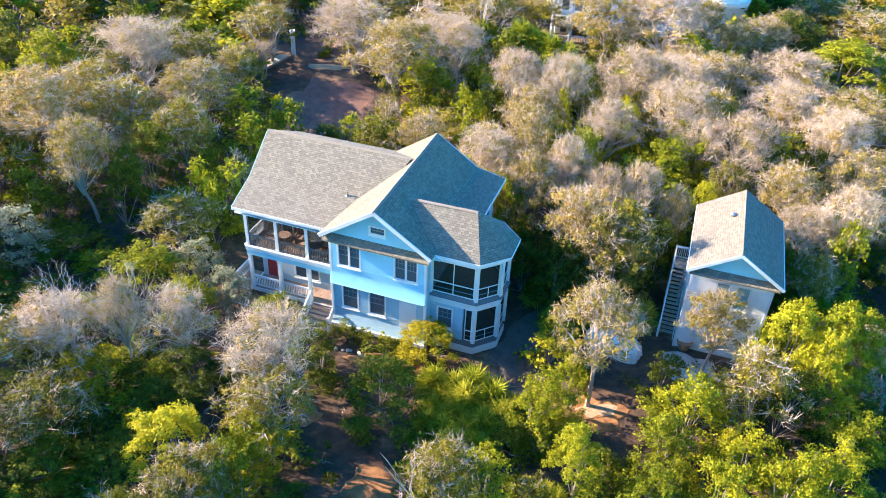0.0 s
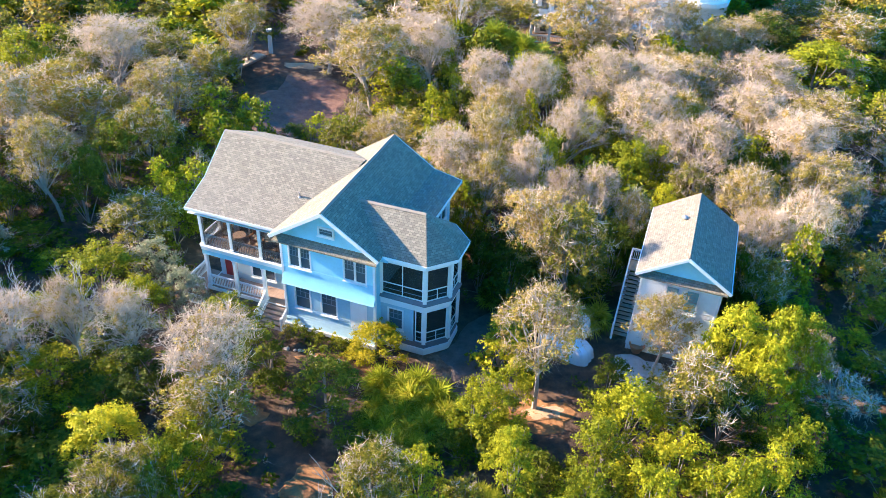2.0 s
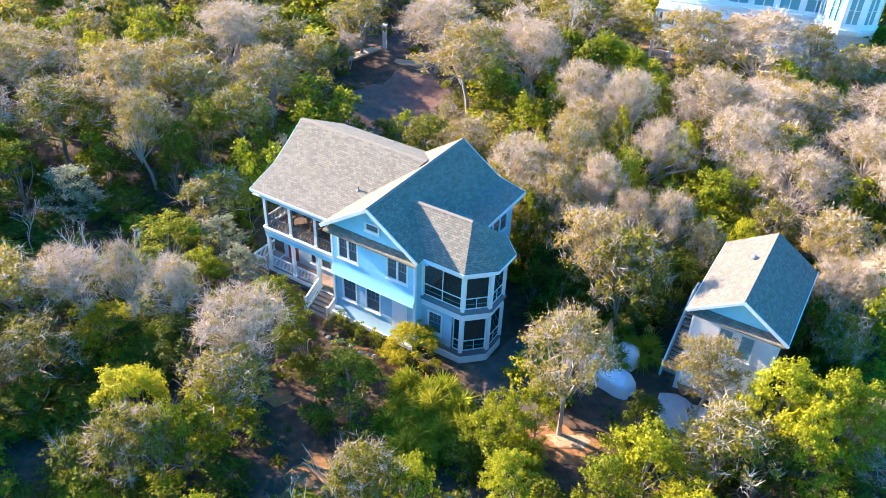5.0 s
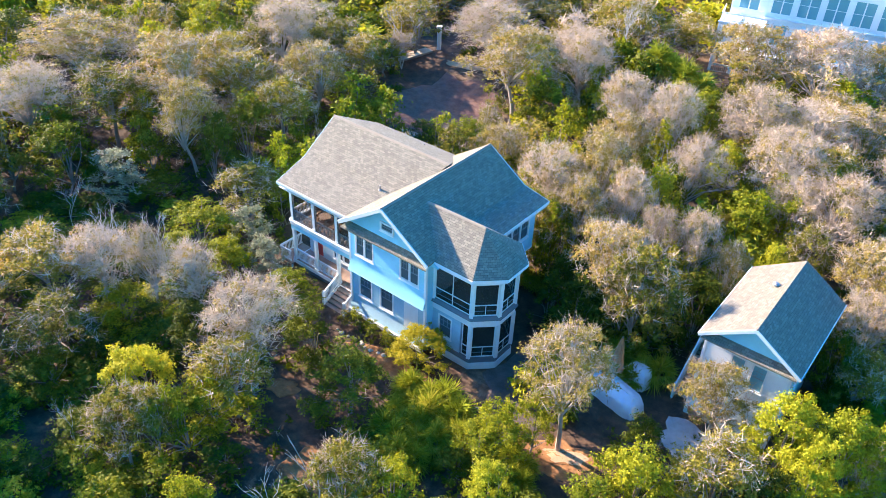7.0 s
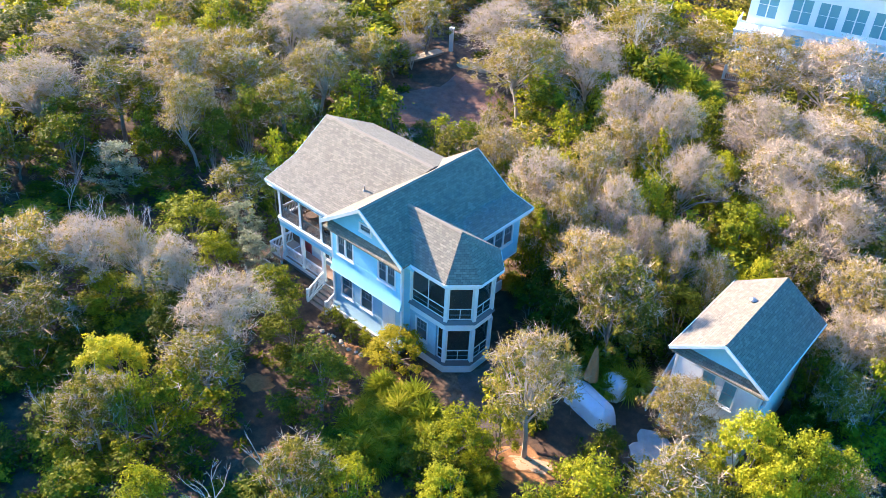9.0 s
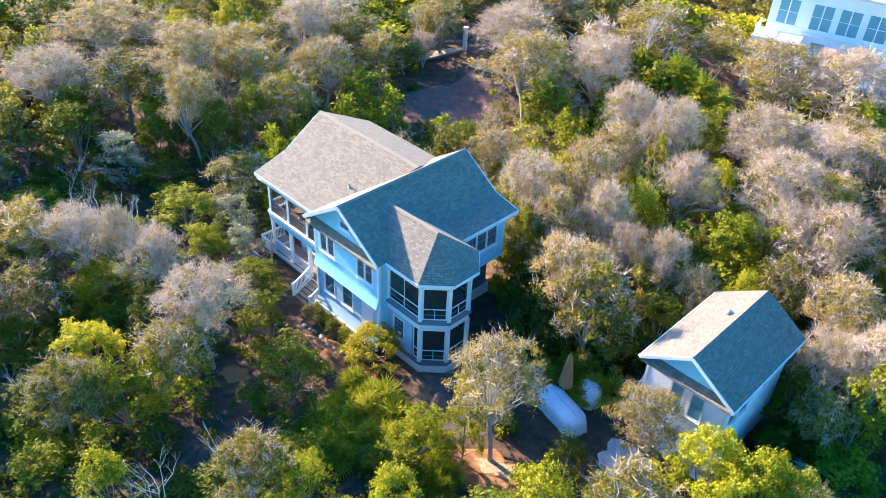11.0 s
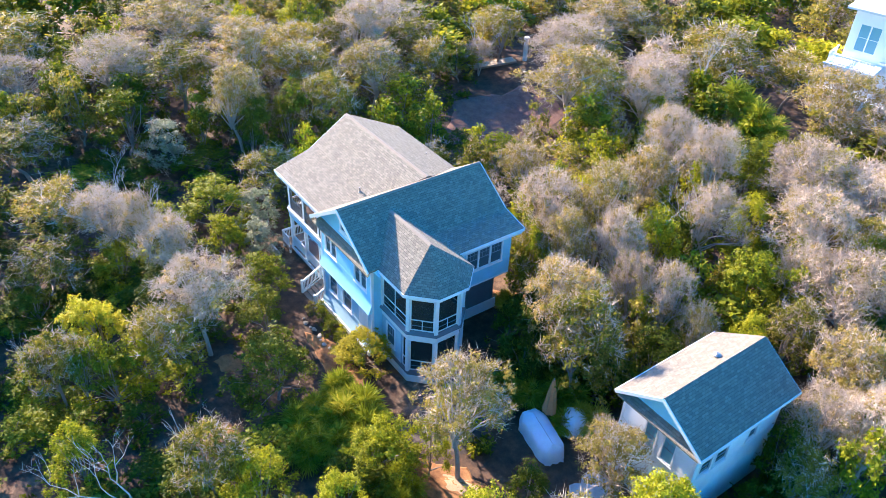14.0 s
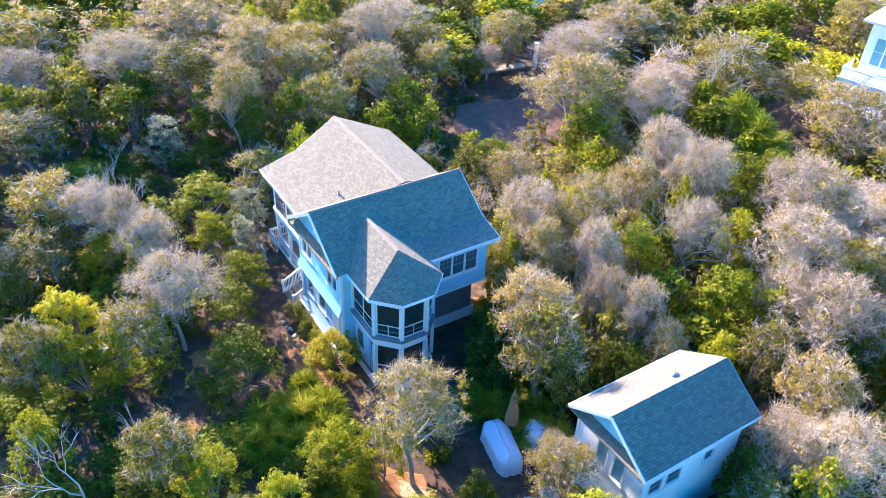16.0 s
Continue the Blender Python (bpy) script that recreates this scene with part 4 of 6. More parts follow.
# ---- things in the side yard ----
def draped(name, footprint, top_scale, h, m, label, category, ridge=0.0):
    """A canvas cover: a skirt that falls from a smaller top, with folds."""
    ob = thing(name, m, label, category)
    rnd = random.Random(4)
    bm = bmesh.new()
    k = len(footprint)
    rings = []
    seg = 6
    pts = []
    for i in range(k):
        a, b = footprint[i], footprint[(i + 1) % k]
        for j in range(seg):
            f = j / seg
            pts.append((a[0] + (b[0] - a[0]) * f, a[1] + (b[1] - a[1]) * f))
    for lv, (sc, z) in enumerate(((1.0, 0.0), (0.97, h * 0.35), (0.93, h * 0.68), (top_scale, h * 0.88), (top_scale * 0.55, h * 0.97), (0.02, h))):
        ring = []
        for i, (x, y) in enumerate(pts):
            wob = 1 + (0.035 * math.sin(i * 2.4) + rnd.uniform(-0.015, 0.015)) * (1 - lv / 6)
            yy = y * (sc if lv < 4 or not ridge else sc * 0.6)
            xx = x * (sc if lv < 4 or not ridge else max(sc, ridge))
            ring.append(bm.verts.new((xx * wob, yy * wob, z)))
        rings.append(ring)
    for r0, r1 in zip(rings, rings[1:]):
        for i in range(len(pts)):
            j = (i + 1) % len(pts)
            f = bm.faces.new((r0[i], r0[j], r1[j], r1[i]))
            f.smooth = True
    part("canvas", bm, COVER, ob)
    return ob


def yard(u, v, z=0.0, turn=0.0):
    p = HOUSE @ Vector((u, v, 0))
    return pose(p.x, p.y, height(p.x, p.y) + z, 0, 0, turn - 19.5)


draped("covered_boat", [(-1.95, -0.45), (-1.2, -0.85), (1.3, -0.8), (1.75, -0.5), (1.75, 0.5), (1.3, 0.8), (-1.2, 0.85), (-1.95, 0.45)], 0.82, 1.15, yard(14.55, 5.0, 0.0, -14), "long low boat under a pale grey canvas cover", "boat", ridge=0.7)
draped("covered_grill", [(0.85 * math.cos(radians(a)), 0.85 * math.sin(radians(a))) for a in range(0, 360, 45)], 0.8, 1.4, yard(14.9, 7.15), "round patio table under a white canvas cover", "patio table")


def folded_umbrella():
    ob = thing("patio_umbrella", yard(13.72, 6.2), "folded tan patio umbrella standing beside the covers", "umbrella")
    bm = bmesh.new()
    seg, rows = 16, 9
    rings = []
    for r in range(rows):
        f = r / (rows - 1)
        rad = 0.06 + 0.30 * (1 - f) ** 0.8
        rings.append([bm.verts.new((rad * (1 + 0.28 * math.cos(8 * 2 * math.pi * k / seg + 3.14 * (k % 2))) * math.cos(2 * math.pi * k / seg), rad * (1 + 0.28 * (k % 2)) * math.sin(2 * math.pi * k / seg), 1.15 + 2.5 * f)) for k in range(seg)])
    for a, b in zip(rings, rings[1:]):
        for k in range(seg):
            bm.faces.new((a[k], a[(k + 1) % seg], b[(k + 1) % seg], b[k]))
    bm.faces.new(rings[-1])
    part("canopy", bm, CANVAS, ob)
    bm = bmesh.new()
    bmesh.ops.create_cone(bm, cap_ends=True, segments=10, radius1=0.03, radius2=0.03, depth=3.8, matrix=Matrix.Translation((0, 0, 1.9)))
    part("pole", bm, METAL, ob)
    bm = bmesh.new()
    bmesh.ops.create_cone(bm, cap_ends=True, segments=20, radius1=0.32, radius2=0.24, depth=0.12, matrix=Matrix.Translation((0, 0, 0.06)))
    part("base", bm, METAL, ob)


folded_umbrella()


def planter():
    """A terracotta pot with a rolled rim."""
    ob = thing("planter", pose(16.9, 37.7, height(16.9, 37.7)), "round terracotta planter beside the garage stair", "planter")
    bm = bmesh.new()
    prev = None
    for rad, z in ((0.30, 0.0), (0.42, 0.30), (0.46, 0.52), (0.52, 0.52), (0.52, 0.62), (0.44, 0.62), (0.40, 0.50), (0.02, 0.50)):
        loop = [bm.verts.new((rad * math.cos(2 * math.pi * k / 20), rad * math.sin(2 * math.pi * k / 20), z)) for k in range(20)]
        if prev:
            for k in range(20):
                bm.faces.new((prev[k], prev[(k + 1) % 20], loop[(k + 1) % 20], loop[k]))
        prev = loop
    part("pot", bm, painted("terracotta", (0.42, 0.17, 0.09), 0.8, 0.3, 3.0), ob)


planter()


# ---- things on the porches and by the steps ----
def wicker_chair(u, v, z, turn):
    p = HOUSE @ Vector((u, v, 0))
    ob = thing("wicker_chair", pose(p.x, p.y, z, 0, 0, turn - 19.5), "brown wicker armchair on the upper porch", "chair", "wicker chairs on the porch")
    bm = bmesh.new()
    bevelled_box(bm, (-0.30, -0.28, 0.30), (0.30, 0.30, 0.42), 0.05)
    part("seat", bm, WICKER, ob)
    bm = bmesh.new()
    for k in range(9):
        a = radians(20 + 140 * k / 8)
        beam(bm, (0.32 * math.cos(a), 0.05 + 0.27 * math.sin(a), 0.36), (0.36 * math.cos(a), 0.08 + 0.32 * math.sin(a), 0.98), 0.085, 0.03, (math.cos(a), math.sin(a), 0))
    part("backrest", bm, WICKER, ob)
    for sx in (-1, 1):
        bm = bmesh.new()
        bevelled_box(bm, (sx * 0.32 - 0.05, -0.28, 0.58), (sx * 0.32 + 0.05, 0.26, 0.64), 0.02)
        bevelled_box(bm, (sx * 0.32 - 0.03, -0.26, 0.36), (sx * 0.32 + 0.03, -0.20, 0.58), 0.01)
        part("armrest", bm, WICKER, ob)
        for sy in (-0.24, 0.26):
            bm = bmesh.new()
            bevelled_box(bm, (sx * 0.26 - 0.03, sy - 0.03, 0), (sx * 0.26 + 0.03, sy + 0.03, 0.31), 0.01)
            part("leg", bm, WICKER, ob)
    bm = bmesh.new()
    bevelled_box(bm, (-0.25, -0.25, 0.42), (0.25, 0.22, 0.50), 0.06)
    part("cushion", bm, painted_cushion, ob)


painted_cushion = painted("cushion_cloth", (0.62, 0.52, 0.42), 0.9, 0.2, 5.0)


def round_table(u, v, z):
    p = HOUSE @ Vector((u, v, 0))
    ob = thing("round_table", pose(p.x, p.y, z, 0, 0, 0), "round brown timber table on the upper porch", "table")
    bm = bmesh.new()
    bmesh.ops.create_cone(bm, cap_ends=True, segments=24, radius1=0.42, radius2=0.44, depth=0.04, matrix=Matrix.Translation((0, 0, 0.72)))
    part("tabletop", bm, DECK, ob)
    bm = bmesh.new()
    bmesh.ops.create_cone(bm, cap_ends=True, segments=12, radius1=0.05, radius2=0.05, depth=0.7, matrix=Matrix.Translation((0, 0, 0.37)))
    part("pedestal", bm, METAL, ob)
    bm = bmesh.new()
    bmesh.ops.create_cone(bm, cap_ends=True, segments=20, radius1=0.30, radius2=0.20, depth=0.05, matrix=Matrix.Translation((0, 0, 0.03)))
    part("base", bm, METAL, ob)


for u, v, turn in ((-8.6, 2.7, 10), (-6.6, 2.9, -5), (-5.9, 2.2, -80), (-4.6, 2.8, 0), (-4.0, 2.1, -60)):
    wicker_chair(u, v, F1, turn)
round_table(-7.5, 2.4, F1)
round_table(-5.0, 2.1, F1)


def edging_stone(u, v, r, seed):
    rnd = random.Random(seed)
    p = HOUSE @ Vector((u, v, 0))
    ob = thing("edging_stone", pose(p.x, p.y, height(p.x, p.y) + r * 0.25, 0, 0, rnd.uniform(0, 360)), "pale tan edging stone of the flower bed", "stone", "edging stones")
    bm = bmesh.new()
    bmesh.ops.create_icosphere(bm, subdivisions=2, radius=r)
    for vt in bm.verts:
        vt.co *= 1 + 0.25 * noise.noise(vt.co * 4 + Vector((seed, 0, 0)))
        vt.co.z *= 0.6
    part("rock", bm, CONCRETE, ob)


for k in range(14):
    edging_stone(-2.6 + 0.33 * k + 0.12 * math.sin(k * 2.3), -1.55 - 0.12 * math.sin(k * 0.9), 0.09 + 0.10 * ((k * 7) % 5) / 5, k)

# ---- the big white house behind the wood ----
def far_house():
    """White two-storey house with verandas, rows of tall windows and a round bay."""
    ob = thing("far_house", pose(13.9, 89.8, 0, 0, 0, -6), "large white beach house with verandas and windows toned teal for reflected sky", "house")
    gz = 1.0
    W = 22.6
    holes_u = []
    a, b = (4.2, 3.0), (W, 3.0)
    for k in range(5):
        s = 0.5 + k * 2.62
        holes_u.append((s, s + 2.0, 7.8, 10.4))
    holes_m = [(1.2 + k * 2.6, 2.6 + k * 2.6, 4.4, 6.6) for k in range(5)]
    bm = bmesh.new()
    siding(bm, a, b, gz, 12.0, holes_u + holes_m, course=0.25)
    siding(bm, (W, 3.0), (W, 14.0), gz, 12.0, course=0.25)
    siding(bm, (0.6, 14.0), (0.6, 3.2), gz, 12.0, course=0.25)
    siding(bm, (W, 14.0), (0.6, 14.0), gz, 12.0, course=0.25)
    siding(bm, (0.6, 3.2), (4.2, 3.0), gz, 12.0, [(0.8, 2.8, 7.8, 10.4), (0.5, 1.4, 4.3, 6.7), (2.0, 3.0, 4.3, 6.7), (0.6, 1.4, 1.6, 3.6), (2.0, 3.0, 1.6, 3.6)], course=0.25)
    part("wall", bm, FARWHITE, ob)["kind"] = "stuff"
    for h in holes_u + holes_m:
        window(ob, a, b, *h, sashes=2 if h in holes_u else 1, glass=TEAL, material=FARWHITE, muntin_top=False)
    for h in ((0.5, 1.4, 4.3, 6.7), (2.0, 3.0, 4.3, 6.7), (0.6, 1.4, 1.6, 3.6), (2.0, 3.0, 1.6, 3.6)):
        window(ob, (0.6, 3.2), (4.2, 3.0), *h, material=FARWHITE, muntin_top=False)
    window(ob, (0.6, 3.2), (4.2, 3.0), 0.8, 2.8, 7.8, 10.4, sashes=2, glass=TEAL, material=FARWHITE, muntin_top=False)
    bm = bmesh.new()
    slab(bm, [(-0.2, 2.4, 11.9), (W + 0.6, 2.4, 11.9), (W + 0.6, 8.5, 14.2), (3.0, 8.5, 14.2)], 0.2)
    slab(bm, [(-0.2, 14.6, 11.9), (-0.2, 2.4, 11.9), (3.0, 8.5, 14.2)], 0.2)
    slab(bm, [(W + 0.6, 14.6, 11.9), (-0.2, 14.6, 11.9), (3.0, 8.5, 14.2), (W + 0.6, 8.5, 14.2)], 0.2)
    part("roof", bm, FARROOF, ob, "pale metal hip roof")
    # corner verandas, two levels
    for z0 in (3.9, 7.0):
        bm = bmesh.new()
        box(bm, (0.0, 0.0, z0 - 0.35), (4.6, 3.2, z0))
        box(bm, (-0.12, -0.12, z0 - 0.12), (4.7, 0.06, z0 + 0.02))
        part("veranda_floor", bm, FARWHITE, ob)
    for z0, z1 in ((gz - 0.3, 3.6), (3.9, 6.7)):
        for u, v in ((0.15, 0.15), (2.3, 0.15), (4.45, 0.15), (0.15, 3.0)):
            bm = bmesh.new()
            bevelled_box(bm, (u - 0.15, v - 0.15, z0), (u + 0.15, v + 0.15, z1), 0.02)
            part("veranda_column", bm, FARWHITE, ob)
    for z0 in (gz + 0.3, 3.9, 7.0):
        railing(ob, (0.15, 0.1, z0), (4.4, 0.1, z0), 0.95, 0.2, FARWHITE)
        railing(ob, (0.1, 0.15, z0), (0.1, 3.0, z0), 0.95, 0.2, FARWHITE)
    # long lower veranda roof
    bm = bmesh.new()
    box(bm, (4.6, 1.0, 3.45), (W - 6, 3.0, 3.75))
    part("veranda_roof", bm, FARWHITE, ob)
    for k in range(6):
        bm = bmesh.new()
        u = 6.6 + k * 3.2
        bevelled_box(bm, (u - 0.3, 1.0, gz - 0.4), (u + 0.3, 1.6, 3.45), 0.03)
        part("veranda_column", bm, FARWHITE, ob)
    # round bay
    cx, cy, R = 19.5, 2.6, 3.0
    ring = [(cx + R * math.cos(radians(a)), cy + R * math.sin(radians(a))) for a in range(180, 361, 36)]
    for p, q in zip(ring, ring[1:]):
        L = math.hypot(q[0] - p[0], q[1] - p[1])
        bm = bmesh.new()
        siding(bm, p, q, 7.0, 12.2, [(0.35, L - 0.35, 8.0, 10.8)], course=0.25)
        part("bay_wall", bm, FARWHITE, ob)["kind"] = "stuff"
        window(ob, p, q, 0.35, L - 0.35, 8.0, 10.8, sashes=2, glass=TEAL, material=FARWHITE, muntin_top=False)
        bm = bmesh.new()
        panel(bm, p, q, -0.05, L + 0.05, 7.0, 7.4, 0.10, 0.18, 0.0)
        part("band_course", bm, FARWHITE, ob)
        bm = bmesh.new()
        panel(bm, p, q, -0.1, L + 0.1, 11.7, 12.15, 0.25, 0.3, 0.0)
        part("cornice", bm, FARWHITE, ob)
    bm = bmesh.new()
    for p, q in zip(ring, ring[1:]):
        slab(bm, [(*p, 12.2), (*q, 12.2), (cx, cy, 14.0)], 0.15)
    part("bay_roof", bm, FARROOF, ob)
    bm = bmesh.new()
    for p, q in zip(ring, ring[1:]):
        slab(bm, [(*p, 7.0), (*q, 7.0), (cx, cy, 7.02)], 0.2)
    part("bay_floor", bm, FARWHITE, ob)
    # cornice under the tall windows
    bm = bmesh.new()
    panel(bm, a, b, 0, W - 4.2, 7.15, 7.4, 0.22, 0.30, 0.0)
    part("band_course", bm, FARWHITE, ob)


far_house()


def shaded_house():
    """Pale house in the trees behind the drive, with a boardwalk."""
    ob = thing("cottage", pose(-31.5, 98.0, 0, 0, 0, 6), "pale blue-white cottage half hidden by trees", "house")
    bm = bmesh.new()
    a, b = (0, 0), (9, 0)
    holes = [(1.2, 2.4, 3.2, 5.2), (3.6, 4.8, 3.2, 5.2), (6.2, 7.4, 3.2, 5.2)]
    siding(bm, a, b, 1.0, 6.2, holes, course=0.2)
    siding(bm, (9, 0), (9, 7), 1.0, 6.2, course=0.2)
    siding(bm, (0, 7), (0, 0), 1.0, 6.2, course=0.2)
    siding(bm, (9, 7), (0, 7), 1.0, 6.2, course=0.2)
    part("wall", bm, FARWHITE, ob)["kind"] = "stuff"
    for h in holes:
        window(ob, a, b, *h, material=FARWHITE)
    bm = bmesh.new()
    slab(bm, [(-0.5, -0.5, 6.1), (9.5, -0.5, 6.1), (9.5, 3.5, 8.3), (-0.5, 3.5, 8.3)], 0.2)
    slab(bm, [(-0.5, 3.5, 8.3), (9.5, 3.5, 8.3), (9.5, 7.5, 6.1), (-0.5, 7.5, 6.1)], 0.2)
    part("roof", bm, ROOF, ob)
    bm = bmesh.new()
    box(bm, (1.0, -3.0, 2.3), (8.0, 0, 2.5))
    for u in (1.1, 4.5, 7.9):
        box(bm, (u - 0.1, -2.95, 0.6), (u + 0.1, -2.75, 2.3))
    part("deck", bm, FARWHITE, ob)
    railing(ob, (1.0, -2.95, 2.5), (8.0, -2.95, 2.5), 0.95, 0.2, FARWHITE)


shaded_house()


def boardwalk():
    ob = thing("boardwalk", pose(-18.9, 77.0, height(-18.9, 77.0), 0, 0, 62), "grey weathered boardwalk with a white post", "boardwalk")
    for i in range(26):
        bm = bmesh.new()
        box(bm, (i * 0.22, -0.6, 0.25), (i * 0.22 + 0.2, 0.6, 0.30))
        part("board", bm, CONCRETE, ob)
    bm = bmesh.new()
    for s in (-0.55, 0.55):
        box(bm, (0, s - 0.05, 0.05), (5.7, s + 0.05, 0.25))
    part("joist", bm, BARK, ob)
    pp = thing("gate_post", pose(-15.4, 83.0, height(-15.4, 83.0)), "tall white gate post beside the drive", "post")
    bm = bmesh.new()
    bevelled_box(bm, (-0.2, -0.2, -0.1), (0.2, 0.2, 2.6), 0.03)
    bevelled_box(bm, (-0.27, -0.27, 2.6), (0.27, 0.27, 2.75), 0.03)
    part("shaft", bm, TRIM, pp)


boardwalk()
# crowns by kind: x, y, top, radius
MIXED_A = [(-42.1, 57.0, 9.5, 3.8), (-30.3, 55.5, 10.3, 3.0), (-24.8, 49.4, 9.5, 2.1), (-20.0, 61.4, 9.2, 3.1), (-3.1, 70.1, 10.4, 3.7), (-0.7, 56.4, 7.5, 1.8), (7.5, 53.6, 9.7, 1.9), (8.3, 59.7, 8.7, 2.0), (17.6, 79.2, 10.9, 3.2), (24.6, 71.3, 8.2, 2.3), (7.2, 48.5, 8.6, 1.7), (10.3, 42.6, 9.2, 2.2), (25.5, 47.4, 8.8, 2.0), (17.4, 46.1, 7.4, 1.0), (9.8, 32.4, 9.0, 2.2), (17.2, 35.0, 6.9, 1.65), (25.4, 33.5, 5.7, 1.3), (26.9, 67.9, 9.0, 2.6), (35.8, 59.6, 9.0, 3.2), (32.2, 49.7, 8.5, 2.3), (33.5, 78.5, 9.0, 3.2)]
MIXED_B = [(-8.5, 88.6, 9.0, 3.8)]
GREEN_A = [(-36.3, 60.7, 9.7, 1.6), (-34.9, 67.8, 8.9, 2.7), (-4.7, 60.0, 5.8, 2.3), (14.6, 74.0, 6.5, 2.3), (16.3, 59.1, 9.0, 1.5), (11.8, 53.2, 8.3, 1.9), (18.4, 52.6, 8.2, 2.3), (24.3, 58.4, 8.2, 1.6), (-18.4, 40.5, 5.1, 2.5), (-14.7, 38.4, 4.4, 1.6), (-8.8, 36.5, 4.8, 1.7), (-18.3, 31.8, 4.1, 2.2), (-9.2, 24.2, 6.4, 1.6), (-8.5, 26.4, 5.2, 1.4), (-5.3, 19.8, 6.1, 1.4), (3.1, 24.3, 6.0, 1.5), (6.5, 29.7, 5.2, 1.7), (8.4, 31.5, 5.1, 1.1), (14.0, 28.4, 6.7, 1.9), (14.1, 22.8, 7.4, 1.6), (19.7, 24.0, 6.8, 1.6), (13.9, 67.3, 8.0, 2.5), (22.4, 27.3, 6.0, 1.8)]
GREY_A = [(-8.2, 30.7, 7.9, 2.15), (-38.6, 47.2, 8.9, 2.9), (-26.3, 67.4, 9.6, 2.7), (-17.6, 76.8, 5.2, 1.6), (2.7, 73.0, 9.3, 2.3), (4.1, 51.3, 8.9, 2.1), (7.6, 65.8, 9.5, 2.1), (11.6, 63.6, 10.1, 2.0), (14.4, 56.6, 9.3, 1.9), (23.8, 77.7, 11.4, 3.8), (18.3, 66.2, 9.8, 2.5), (20.2, 58.7, 9.9, 2.5), (-8.4, 78.3, 9.1, 3.1), (10.2, 50.2, 8.8, 1.5), (12.4, 47.2, 8.3, 1.3), (15.0, 47.1, 8.5, 1.4), (24.3, 53.7, 9.4, 2.4), (25.3, 43.7, 7.6, 1.7), (21.4, 55.2, 8.5, 1.7), (-20.5, 32.8, 6.9, 2.0), (-16.9, 33.2, 7.9, 1.2), (-13.7, 32.7, 7.8, 1.6), (29.5, 59.5, 9.7, 2.5), (31.6, 54.4, 9.9, 2.3)]
GREY_B = [(27.9, 43.0, 9.3, 1.8), (-29.1, 74.3, 8.0, 3.7), (-9.2, 83.4, 8.0, 3.1), (1.4, 79.1, 8.0, 2.9), (22.7, 66.4, 9.0, 3.0), (33.3, 68.2, 9.0, 3.4), (-43.2, 39.5, 8.0, 3.4)]
OLIVE_A = [(17.7, 29.6, 7.5, 1.7), (1.0, 23.2, 7.0, 1.5), (-10.9, 22.4, 6.6, 1.5), (-28.7, 61.0, 9.1, 2.2), (-33.4, 50.3, 9.1, 2.8), (-19.3, 54.8, 8.7, 2.0), (-18.3, 68.5, 7.9, 1.8), (-28.0, 65.0, 8.3, 1.8), (24.0, 60.1, 8.9, 1.8), (4.7, 85.2, 10.1, 3.6), (12.3, 40.9, 9.4, 1.9), (22.2, 49.7, 7.7, 1.7), (5.4, 48.3, 7.2, 1.5), (-23.7, 31.0, 7.1, 2.5), (-17.6, 45.9, 5.4, 2.2), (-19.2, 27.4, 6.0, 2.0), (-9.8, 23.2, 6.5, 1.1), (-7.9, 27.8, 6.7, 1.9), (25.5, 40.5, 5.9, 1.3), (-17.4, 80.4, 8.0, 2.4), (-25.5, 58.1, 9.0, 2.9), (11.4, 88.1, 8.0, 3.2), (47.1, 82.1, 9.0, 3.5), (44.9, 86.9, 9.0, 4.2), (-50.0, 44.0, 9.0, 3.1), (-33.7, 34.9, 7.0, 2.6), (-22.7, 71.3, 8.0, 2.7)]
OLIVE_B = [(10.8, 110.8, 9.0, 3.0)]
DARK_A = [(-20.8, 51.9, 8.1, 2.0), (-32.2, 42.9, 7.3, 2.1), (-21.6, 48.7, 7.7, 1.8), (0.2, 67.0, 7.1, 2.4), (-7.7, 54.8, 5.0, 1.5), (15.8, 44.1, 6.0, 1.8), (-12.5, 30.8, 5.4, 1.7), (-2.1, 30.5, 5.6, 2.2), (20.3, 29.8, 6.0, 1.7), (14.1, 32.4, 4.6, 1.2), (-18.6, 25.3, 3.8, 1.8), (-14.2, 22.8, 3.3, 1.4), (-52.7, 59.4, 8.0, 3.3), (-6.7, 33.8, 4.5, 1.6), (-9.1, 60.5, 4.0, 2.0), (37.8, 80.1, 9.0, 3.9)]
SILVER_A = [(-27.8, 43.6, 5.6, 2.1), (-15.2, 41.9, 4.6, 1.5), (-12.7, 39.6, 4.2, 1.3)]
YELLOW_A = [(21.7, 30.8, 8.0, 1.6), (24.4, 32.6, 8.0, 1.5), (19.9, 47.9, 7.1, 1.2), (-12.5, 25.9, 6.3, 1.8), (7.6, 25.2, 6.4, 1.3), (20.4, 32.4, 8.7, 1.9), (22.9, 32.2, 8.8, 1.5), (40.8, 72.9, 9.0, 4.2)]
GREEN_C = [(12.2, 26.2, 6.0, 1.7), (16.2, 25.8, 6.3, 1.8), (17.7, 23.4, 6.6, 1.8), (11.0, 23.6, 5.4, 1.5)]
